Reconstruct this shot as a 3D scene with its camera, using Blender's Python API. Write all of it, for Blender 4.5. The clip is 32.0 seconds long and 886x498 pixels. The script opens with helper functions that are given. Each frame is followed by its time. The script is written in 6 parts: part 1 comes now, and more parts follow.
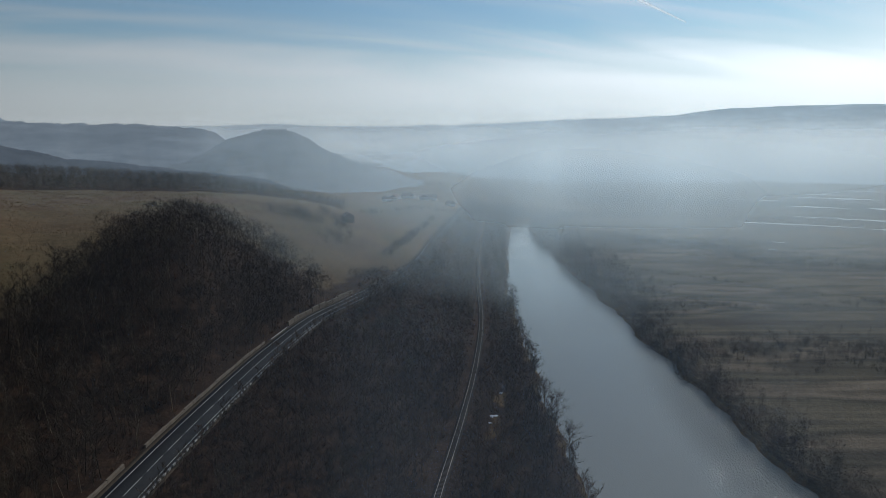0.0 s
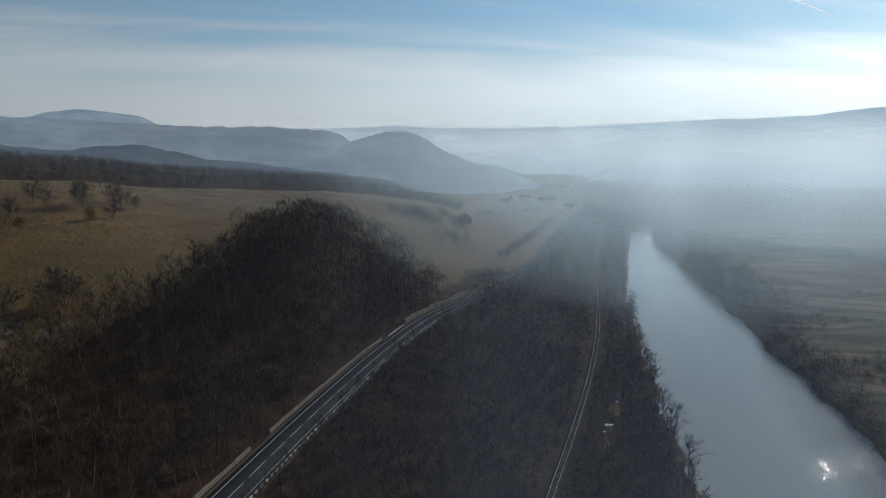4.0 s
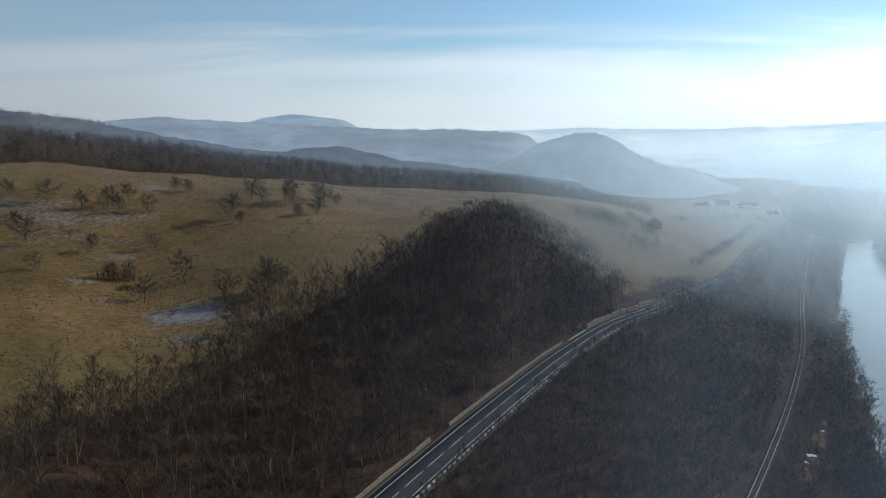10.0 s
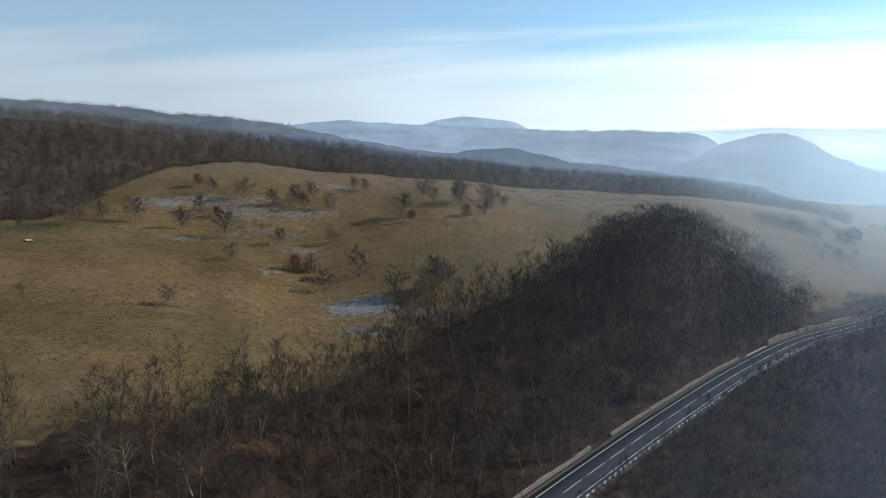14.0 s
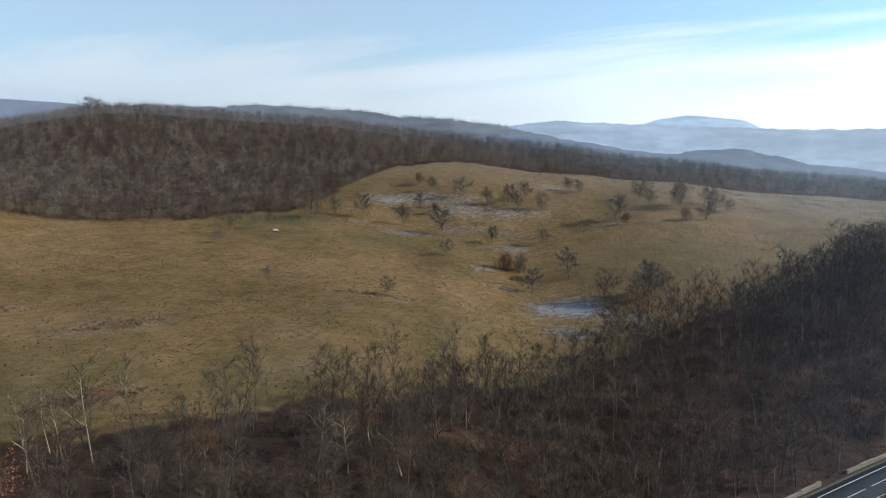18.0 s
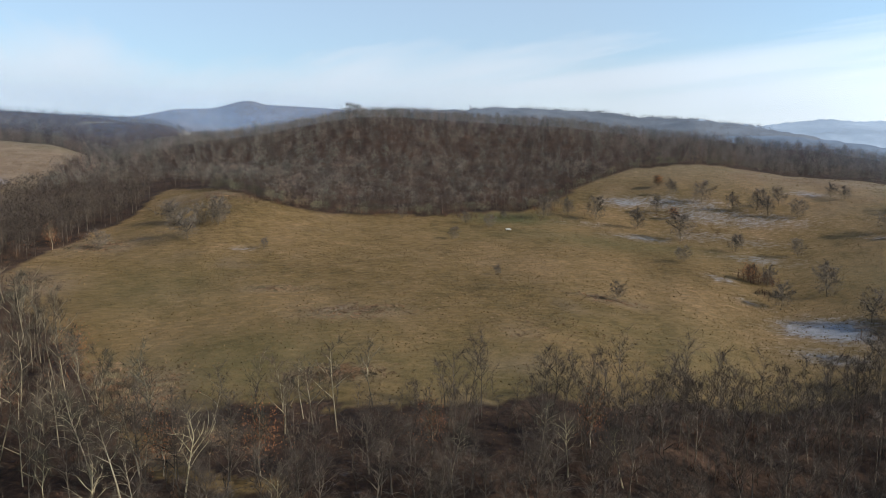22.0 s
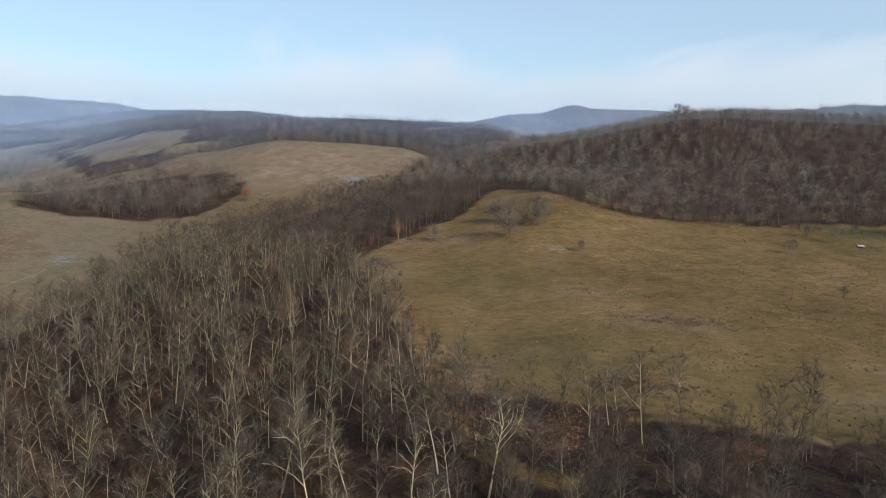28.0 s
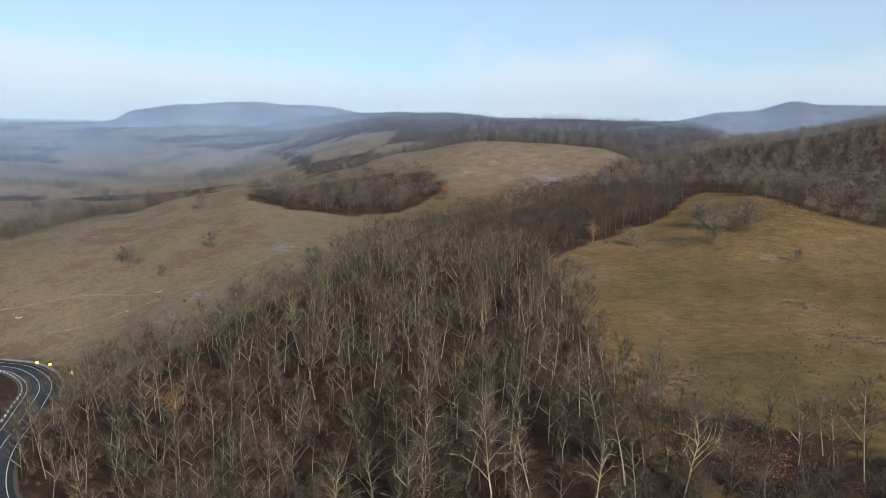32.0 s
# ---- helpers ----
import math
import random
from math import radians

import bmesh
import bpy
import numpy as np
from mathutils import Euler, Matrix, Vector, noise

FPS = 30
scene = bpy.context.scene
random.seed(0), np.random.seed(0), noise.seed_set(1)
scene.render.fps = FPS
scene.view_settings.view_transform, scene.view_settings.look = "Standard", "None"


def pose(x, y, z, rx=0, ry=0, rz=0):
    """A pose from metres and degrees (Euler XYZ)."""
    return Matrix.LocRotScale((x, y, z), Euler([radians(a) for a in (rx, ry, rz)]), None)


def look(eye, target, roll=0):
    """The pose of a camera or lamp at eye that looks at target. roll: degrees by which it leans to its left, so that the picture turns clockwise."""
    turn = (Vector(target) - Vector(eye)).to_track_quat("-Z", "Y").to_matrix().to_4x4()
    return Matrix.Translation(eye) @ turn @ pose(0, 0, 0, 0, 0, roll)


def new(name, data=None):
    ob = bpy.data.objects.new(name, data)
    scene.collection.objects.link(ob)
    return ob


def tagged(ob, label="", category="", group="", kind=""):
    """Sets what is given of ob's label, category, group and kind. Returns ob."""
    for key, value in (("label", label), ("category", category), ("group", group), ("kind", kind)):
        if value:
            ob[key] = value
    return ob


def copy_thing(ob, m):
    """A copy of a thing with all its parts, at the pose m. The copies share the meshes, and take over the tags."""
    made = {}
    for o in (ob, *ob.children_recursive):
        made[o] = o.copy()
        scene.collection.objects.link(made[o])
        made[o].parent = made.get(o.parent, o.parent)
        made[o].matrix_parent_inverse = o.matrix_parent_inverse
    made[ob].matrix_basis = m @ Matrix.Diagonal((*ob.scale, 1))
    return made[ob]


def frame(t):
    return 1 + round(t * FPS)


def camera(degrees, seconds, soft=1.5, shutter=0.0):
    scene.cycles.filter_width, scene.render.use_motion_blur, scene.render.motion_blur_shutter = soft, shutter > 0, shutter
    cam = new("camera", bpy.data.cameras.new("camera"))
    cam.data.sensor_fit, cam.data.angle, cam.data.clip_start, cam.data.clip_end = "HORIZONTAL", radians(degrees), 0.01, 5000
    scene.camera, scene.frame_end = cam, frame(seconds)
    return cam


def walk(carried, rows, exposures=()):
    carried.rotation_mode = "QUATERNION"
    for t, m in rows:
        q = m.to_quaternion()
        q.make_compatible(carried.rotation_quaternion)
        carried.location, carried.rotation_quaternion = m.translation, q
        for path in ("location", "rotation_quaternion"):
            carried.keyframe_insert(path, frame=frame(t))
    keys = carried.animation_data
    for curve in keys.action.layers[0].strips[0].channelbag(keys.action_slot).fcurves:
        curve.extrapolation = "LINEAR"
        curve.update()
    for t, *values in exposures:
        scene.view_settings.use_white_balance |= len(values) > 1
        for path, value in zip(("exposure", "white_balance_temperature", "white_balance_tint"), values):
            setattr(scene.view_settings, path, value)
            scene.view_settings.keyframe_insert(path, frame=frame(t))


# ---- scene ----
# A wooded river valley in winter, seen from a hovering drone. Origin: on the road's level below the camera; +y is where the first view looks.
SKY, SUN, CLOUD, CLOUD_LUM, CLOUD_SUN, VEIL, HORIZON, SUNSIDE = 0.086, 5.0, 0.55, 7.5, 12.5, 0.80, 0.75, 0.45
EXPO = [(0.0, -1.14, 6400, 10), (3.5, -0.95, 6400, 10), (9.0, -0.42, 6250, 9), (14.0, 0.08, 6000, 8), (19.0, 0.43, 6150, 10), (32.0, 0.42, 6250, 12)]
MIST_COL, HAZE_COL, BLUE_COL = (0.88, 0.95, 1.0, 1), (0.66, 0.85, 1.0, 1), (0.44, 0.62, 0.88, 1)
# translucent sheets for mist, haze and glare, curved round the camera: distance, bearings, top, density, fade at the
# ends
HAZE_SHEETS = [(112, -62, 44, 300, 0.17, 96), (330, -62, 50, 160, 0.26, 74), (520, -62, 38, 140, 0.42, 62), (760, -62, 34, 134, 0.62, 60), (1240, -62, 24, 126, 0.70, 44), (1850, -62, 36, 140, 0.55, 40), (2800, -62, 56, 190, 0.50, 45),
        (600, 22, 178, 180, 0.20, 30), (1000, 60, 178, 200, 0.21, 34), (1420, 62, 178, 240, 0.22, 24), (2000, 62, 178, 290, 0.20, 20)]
cam = camera(64.67, 32.0, soft=0.5)
H = 78.0
PATH = [
    (0.0, -0.00, -8.78, -0.18),
    (0.5, 1.24, -8.76, -0.18),
    (1.0, 2.51, -8.75, -0.18),
    (1.5, 3.80, -8.74, -0.18),
    (2.0, 5.08, -8.74, -0.17),
    (2.5, 6.28, -8.73, -0.17),
    (3.0, 7.33, -8.72, -0.17),
    (3.5, 8.40, -8.69, -0.17),
    (5.5, 13.20, -8.64, -0.12),
    (6.0, 14.09, -8.62, -0.13),
    (6.5, 15.05, -8.63, -0.12),
    (7.0, 16.16, -8.64, -0.10),
    (7.5, 17.51, -8.63, -0.08),
    (8.0, 18.90, -8.63, -0.08),
    (8.5, 20.35, -8.61, -0.07),
    (9.0, 21.79, -8.59, -0.08),
    (9.5, 23.24, -8.57, -0.08),
    (10.0, 24.72, -8.56, -0.08),
    (10.5, 26.16, -8.55, -0.09),
    (11.0, 27.77, -8.54, -0.08),
    (11.5, 29.41, -8.53, -0.06),
    (12.0, 30.78, -8.51, -0.04),
    (12.5, 32.26, -8.50, -0.03),
    (13.0, 34.17, -8.48, -0.02),
    (13.5, 36.24, -8.47, -0.03),
    (14.0, 38.35, -8.45, -0.02),
    (14.5, 40.27, -8.44, -0.04),
    (16.5, 48.65, -8.42, 0.01),
    (17.0, 51.03, -8.42, 0.01),
    (17.5, 53.40, -8.41, 0.01),
    (18.0, 55.65, -8.40, 0.01),
    (18.5, 57.92, -8.39, 0.01),
    (19.0, 60.26, -8.38, -0.01),
    (19.5, 62.65, -8.37, -0.02),
    (20.0, 65.04, -8.36, -0.03),
    (20.5, 67.44, -8.35, -0.06),
    (21.0, 69.82, -8.34, -0.07),
    (21.5, 72.19, -8.34, -0.06),
    (22.0, 74.57, -8.31, -0.07),
    (22.5, 76.95, -8.30, -0.08),
    (23.0, 79.32, -8.27, -0.09),
    (23.5, 81.67, -8.25, -0.08),
    (24.0, 83.88, -8.22, -0.10),
    (24.5, 85.94, -8.21, -0.10),
    (25.0, 88.00, -8.20, -0.10),
    (25.5, 90.04, -8.20, -0.10),
    (27.5, 98.22, -8.10, -0.13),
    (28.0, 100.30, -8.09, -0.15),
    (28.5, 102.40, -8.09, -0.16),
    (29.0, 104.51, -8.09, -0.17),
    (29.5, 106.50, -8.12, -0.18),
    (30.0, 108.34, -8.11, -0.20),
    (30.5, 110.23, -8.12, -0.19),
    (31.0, 112.20, -8.12, -0.18),
    (31.5, 114.35, -8.12, -0.19),
    (32.0, 116.19, -8.12, -0.19)]
walk(cam, [(t, pose(0, 0, H, 90 + p, r, y)) for t, y, p, r in PATH], EXPO)

# ---- world and sun ----
SUN_AZ, SUN_EL = -31.0, 29.0          # degrees left of +y, degrees above the horizon


def polar(az, d):
    """Plan place at az degrees left of +y, d metres out."""
    return -d * math.sin(radians(az)), d * math.cos(radians(az))


def sky_world():
    w = bpy.data.worlds.new("sky")
    w.use_nodes = True
    nt = w.node_tree
    nt.nodes.clear()
    out, bg = nt.nodes.new("ShaderNodeOutputWorld"), nt.nodes.new("ShaderNodeBackground")
    sky = nt.nodes.new("ShaderNodeTexSky")
    sky.sky_type, sky.sun_disc = "NISHITA", False
    sky.sun_elevation, sky.sun_rotation = radians(SUN_EL), radians(-SUN_AZ)
    sky.altitude, sky.air_density, sky.dust_density, sky.ozone_density = 300, 1.1, 0.5, 4.0
    co = nt.nodes.new("ShaderNodeTexCoord")
    sep = nt.nodes.new("ShaderNodeSeparateXYZ")
    nt.links.new(co.outputs["Generated"], sep.inputs[0])

    def m(op, a, b=None, c=None):
        n = nt.nodes.new("ShaderNodeMath")
        n.operation = op
        for i, v in enumerate((a, b, c)):
            if v is None:
                continue
            if isinstance(v, (int, float)):
                n.inputs[i].default_value = v
            else:
                nt.links.new(v, n.inputs[i])
        return n.outputs[0]
    # high thin cloud on a flat layer: the view direction meets it at x/z, y/z
    den = m("ADD", m("MAXIMUM", sep.outputs[2], 0.0), 0.11)
    u, v = m("DIVIDE", sep.outputs[0], den), m("DIVIDE", sep.outputs[1], den)
    comb = nt.nodes.new("ShaderNodeCombineXYZ")
    nt.links.new(m("ADD", m("MULTIPLY", u, 0.20), m("MULTIPLY", v, 0.10)), comb.inputs[0])
    nt.links.new(m("SUBTRACT", m("MULTIPLY", v, 0.75), m("MULTIPLY", u, 0.32)), comb.inputs[1])
    no = nt.nodes.new("ShaderNodeTexNoise")
    no.inputs["Scale"].default_value, no.inputs["Detail"].default_value, no.inputs["Roughness"].default_value = 1.25, 8, 0.6
    no.inputs["Distortion"].default_value = 0.5
    nt.links.new(comb.outputs[0], no.inputs["Vector"])
    cr = nt.nodes.new("ShaderNodeMapRange")
    cr.interpolation_type = "SMOOTHSTEP"
    cr.inputs["From Min"].default_value, cr.inputs["From Max"].default_value = 0.34, 0.82
    nt.links.new(no.outputs["Fac"], cr.inputs["Value"])
    # veil that thickens towards the horizon
    hz = nt.nodes.new("ShaderNodeMapRange")
    hz.interpolation_type = "SMOOTHSTEP"
    hz.inputs["From Min"].default_value, hz.inputs["From Max"].default_value = 0.185, 0.07
    hz.inputs["To Min"].default_value, hz.inputs["To Max"].default_value = 0.0, VEIL
    torn = m("SUBTRACT", sep.outputs[2], m("MULTIPLY", m("SUBTRACT", no.outputs["Fac"], 0.5), 0.13))
    nt.links.new(torn, hz.inputs["Value"])
    # the layer thins out overhead
    thin = nt.nodes.new("ShaderNodeMapRange")
    thin.inputs["From Min"].default_value, thin.inputs["From Max"].default_value = 0.38, 0.70
    thin.inputs["To Min"].default_value, thin.inputs["To Max"].default_value = CLOUD, 0.0
    nt.links.new(sep.outputs[2], thin.inputs["Value"])
    fac = m("SUBTRACT", 1.0, m("MULTIPLY", m("SUBTRACT", 1.0, m("MULTIPLY", cr.outputs[0], thin.outputs[0])), m("SUBTRACT", 1.0, hz.outputs[0])))
    # cloud is brighter towards the sun
    sx, sy = math.cos(radians(SUN_EL)) * -math.sin(radians(SUN_AZ)), math.cos(radians(SUN_EL)) * math.cos(radians(SUN_AZ))
    dot = m("ADD", m("ADD", m("MULTIPLY", sep.outputs[0], sx), m("MULTIPLY", sep.outputs[1], sy)), m("MULTIPLY", sep.outputs[2], math.sin(radians(SUN_EL))))
    glow = m("POWER", m("MAXIMUM", dot, 0.0), 6.0)
    lum = m("MULTIPLY", m("ADD", m("MULTIPLY", glow, CLOUD_SUN), CLOUD_LUM), m("ADD", 1.0, m("MULTIPLY", m("MULTIPLY", hz.outputs[0], m("MAXIMUM", dot, 0.0)), HORIZON)))
    white = nt.nodes.new("ShaderNodeCombineXYZ")
    nt.links.new(m("MULTIPLY", lum, 0.93), white.inputs[0])
    nt.links.new(m("MULTIPLY", lum, 0.99), white.inputs[1])
    nt.links.new(m("MULTIPLY", lum, 1.04), white.inputs[2])
    # an even thin haze on the side away from the sun
    fac = m("MAXIMUM", fac, m("MULTIPLY", 0.42, m("SUBTRACT", 1.0, m("MAXIMUM", dot, 0.0))))
    clear = nt.nodes.new("ShaderNodeMix")
    clear.data_type, clear.blend_type = "RGBA", "MULTIPLY"
    clear.inputs["Factor"].default_value = 1.0
    clear.inputs["B"].default_value = (0.97, 1.22, 1.26, 1)
    nt.links.new(sky.outputs[0], clear.inputs["A"])
    mix = nt.nodes.new("ShaderNodeMix")
    mix.data_type = "RGBA"
    nt.links.new(fac, mix.inputs["Factor"])
    nt.links.new(clear.outputs["Result"], mix.inputs["A"])
    nt.links.new(white.outputs[0], mix.inputs["B"])
    nt.links.new(mix.outputs["Result"], bg.inputs["Color"])
    # the whole sky is brighter on the sun's side
    nt.links.new(m("MULTIPLY", SKY, m("ADD", 1.0, m("MULTIPLY", SUNSIDE, m("MAXIMUM", dot, 0.0)))), bg.inputs["Strength"])
    nt.links.new(bg.outputs[0], out.inputs[0])
    scene.world = w


sky_world()
sun = new("sun", bpy.data.lights.new("sun", "SUN"))
sun.data.energy, sun.data.angle, sun.data.color = SUN, radians(1.0), (1.0, 0.91, 0.77)
_sx, _sy = polar(SUN_AZ, 100)
sun.matrix_world = look((_sx, _sy, 100 * math.tan(radians(SUN_EL))), (0, 0, 0))

# ---- materials ----
def nodes(name, rough=0.9, metal=0.0, spec=0.3):
    """A principled material; returns it, its tree and its shader."""
    mat = bpy.data.materials.new(name)
    mat.use_nodes = True
    b = mat.node_tree.nodes["Principled BSDF"]
    b.inputs["Roughness"].default_value, b.inputs["Metallic"].default_value = rough, metal
    b.inputs["Specular IOR Level"].default_value = spec
    return mat, mat.node_tree, b


def noise_node(nt, scale, detail=4, rough=0.55, vec=None, dist=0.0):
    n = nt.nodes.new("ShaderNodeTexNoise")
    n.inputs["Scale"].default_value, n.inputs["Detail"].default_value = scale, detail
    n.inputs["Roughness"].default_value, n.inputs["Distortion"].default_value = rough, dist
    if vec is None:
        vec = nt.nodes.new("ShaderNodeNewGeometry").outputs["Position"]
    nt.links.new(vec, n.inputs["Vector"])
    return n.outputs["Fac"]


def ramp(nt, fac, *stops):
    r = nt.nodes.new("ShaderNodeValToRGB")
    e = r.color_ramp.elements
    while len(e) < len(stops):
        e.new(0.5)
    for el, (p, c) in zip(e, stops):
        el.position, el.color = p, (*c, 1)
    nt.links.new(fac, r.inputs[0])
    return r.outputs[0]


def blend(nt, fac, a, b, mode="MIX"):
    n = nt.nodes.new("ShaderNodeMix")
    n.data_type, n.blend_type = "RGBA", mode
    for s, v in (("Factor", fac), ("A", a), ("B", b)):
        if isinstance(v, (int, float)):
            n.inputs[s].default_value = v
        elif isinstance(v, tuple):
            n.inputs[s].default_value = (*v, 1)
        else:
            nt.links.new(v, n.inputs[s])
    return n.outputs["Result"]


def calc(nt, op, a, b=0.0):
    n = nt.nodes.new("ShaderNodeMath")
    n.operation = op
    for i, v in enumerate((a, b)):
        if isinstance(v, (int, float)):
            n.inputs[i].default_value = v
        else:
            nt.links.new(v, n.inputs[i])
    return n.outputs[0]


def bump(nt, b, height, strength=0.4, dist=0.1):
    n = nt.nodes.new("ShaderNodeBump")
    n.inputs["Strength"].default_value, n.inputs["Distance"].default_value = strength, dist
    nt.links.new(height, n.inputs["Height"])
    nt.links.new(n.outputs[0], b.inputs["Normal"])


def step(nt, v, lo, hi):
    n = nt.nodes.new("ShaderNodeMapRange")
    n.interpolation_type = "SMOOTHSTEP"
    n.inputs["From Min"].default_value, n.inputs["From Max"].default_value = lo, hi
    nt.links.new(v, n.inputs["Value"])
    return n.outputs[0]


def ground_material():
    """Grass, leaf litter, ploughed strips and frost, some with shade or haze in their tone, by the land cover stored on
    the sheet.
    """
    mat, nt, b = nodes("ground", 0.95, spec=0.1)
    att = nt.nodes.new("ShaderNodeAttribute")
    att.attribute_name = "cover"
    sep = nt.nodes.new("ShaderNodeSeparateColor")
    nt.links.new(att.outputs["Color"], sep.inputs[0])
    att2 = nt.nodes.new("ShaderNodeAttribute")
    att2.attribute_name = "cover2"
    sep2 = nt.nodes.new("ShaderNodeSeparateColor")
    nt.links.new(att2.outputs["Color"], sep2.inputs[0])
    big, mid, fine = noise_node(nt, 0.012, 5), noise_node(nt, 0.09, 6, 0.65), noise_node(nt, 0.9, 5, 0.7)
    # grass bent in tufts along the slope
    pos = nt.nodes.new("ShaderNodeNewGeometry").outputs["Position"]
    mp = nt.nodes.new("ShaderNodeMapping")
    mp.inputs["Rotation"].default_value, mp.inputs["Scale"].default_value = (0, 0, 0.35), (0.5, 0.28, 0.3)
    nt.links.new(pos, mp.inputs[0])
    tuft = noise_node(nt, 1.0, 6, 0.7, mp.outputs[0])
    grass = ramp(nt, calc(nt, "ADD", calc(nt, "MULTIPLY", big, 0.5), calc(nt, "MULTIPLY", mid, 0.5)),
                 (0.30, (0.066, 0.045, 0.016)), (0.45, (0.094, 0.062, 0.023)), (0.56, (0.128, 0.083, 0.035)), (0.7, (0.168, 0.107, 0.052)))
    grass = blend(nt, 1.0, grass, ramp(nt, tuft, (0.28, (0.62, 0.62, 0.60)), (0.5, (1, 1, 1)), (0.72, (1.45, 1.38, 1.3))), "MULTIPLY")
    # greener, darker grass; near the wood it also paints in shade
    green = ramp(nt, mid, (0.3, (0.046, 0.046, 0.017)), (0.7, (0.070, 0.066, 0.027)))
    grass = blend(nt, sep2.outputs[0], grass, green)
    heath = ramp(nt, mid, (0.3, (0.098, 0.068, 0.044)), (0.7, (0.190, 0.140, 0.094)))
    grass = blend(nt, sep2.outputs[1], grass, heath)
    # paler, greyer grass: haze over the far slopes put into its colour
    patch = calc(nt, "ADD", calc(nt, "MULTIPLY", noise_node(nt, 0.022, 5, 0.65), 0.65), calc(nt, "MULTIPLY", tuft, 0.35))
    hazed = ramp(nt, patch, (0.34, (0.088, 0.080, 0.044)), (0.45, (0.112, 0.094, 0.058)), (0.50, (0.150, 0.118, 0.078)), (0.56, (0.098, 0.066, 0.046)), (0.62, (0.140, 0.104, 0.072)), (0.74, (0.21, 0.17, 0.12)))
    grass = blend(nt, sep2.outputs[2], grass, hazed)
    # leaf litter, its tones darkened to hold the shade under trees too
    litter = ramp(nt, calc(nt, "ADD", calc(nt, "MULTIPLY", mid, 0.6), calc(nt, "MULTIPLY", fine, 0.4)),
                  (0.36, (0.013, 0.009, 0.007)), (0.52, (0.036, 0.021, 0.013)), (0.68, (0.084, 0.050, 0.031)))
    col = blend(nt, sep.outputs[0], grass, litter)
    # ploughed and stubble strips across the flood plain
    mp2 = nt.nodes.new("ShaderNodeMapping")
    mp2.inputs["Rotation"].default_value, mp2.inputs["Scale"].default_value = (0, 0, 0.06), (0.0035, 0.017, 1)
    nt.links.new(pos, mp2.inputs[0])
    strip = noise_node(nt, 1.0, 3, 0.6, mp2.outputs[0])
    field = ramp(nt, strip, (0.30, (0.036, 0.031, 0.027)), (0.40, (0.066, 0.058, 0.045)), (0.46, (0.118, 0.104, 0.072)), (0.51, (0.050, 0.046, 0.035)), (0.58, (0.165, 0.136, 0.100)), (0.63, (0.064, 0.057, 0.043)), (0.72, (0.116, 0.102, 0.072)))
    mp3 = nt.nodes.new("ShaderNodeMapping")
    mp3.inputs["Rotation"].default_value, mp3.inputs["Scale"].default_value = (0, 0, 0.06), (0.012, 0.30, 1)
    nt.links.new(pos, mp3.inputs[0])
    field = blend(nt, 1.0, field, ramp(nt, noise_node(nt, 1.0, 4, 0.7, mp3.outputs[0]), (0.3, (0.72, 0.72, 0.72)), (0.7, (1.3, 1.3, 1.28))), "MULTIPLY")
    field = blend(nt, 1.0, field, ramp(nt, fine, (0.3, (0.7, 0.7, 0.7)), (0.7, (1.25, 1.25, 1.25))), "MULTIPLY")
    col = blend(nt, sep.outputs[1], col, field)
    frost = step(nt, calc(nt, "ADD", sep.outputs[2], calc(nt, "MULTIPLY", calc(nt, "SUBTRACT", tuft, 0.5), 2.6)), 0.2, 1.5)
    col = blend(nt, calc(nt, "MULTIPLY", frost, 0.55), col, (0.22, 0.265, 0.33))
    nt.links.new(col, b.inputs["Base Color"])
    bump(nt, b, calc(nt, "ADD", tuft, calc(nt, "MULTIPLY", fine, 0.35)), 0.9, 0.9)
    return mat


def plain(name, col, rough=0.9, var=0.25, scale=0.6, metal=0.0, spec=0.3):
    """A weathered plain surface: two scales of grain over one colour."""
    mat, nt, b = nodes(name, rough, metal, spec)
    a, c = noise_node(nt, scale, 4), noise_node(nt, scale * 9, 5, 0.65)
    f = calc(nt, "ADD", calc(nt, "MULTIPLY", a, 0.6), calc(nt, "MULTIPLY", c, 0.4))
    lo, hi = tuple(x * (1 - var) for x in col), tuple(min(1, x * (1 + var)) for x in col)
    nt.links.new(ramp(nt, f, (0.3, lo), (0.7, hi)), b.inputs["Base Color"])
    bump(nt, b, c, 0.25, 0.03)
    return mat


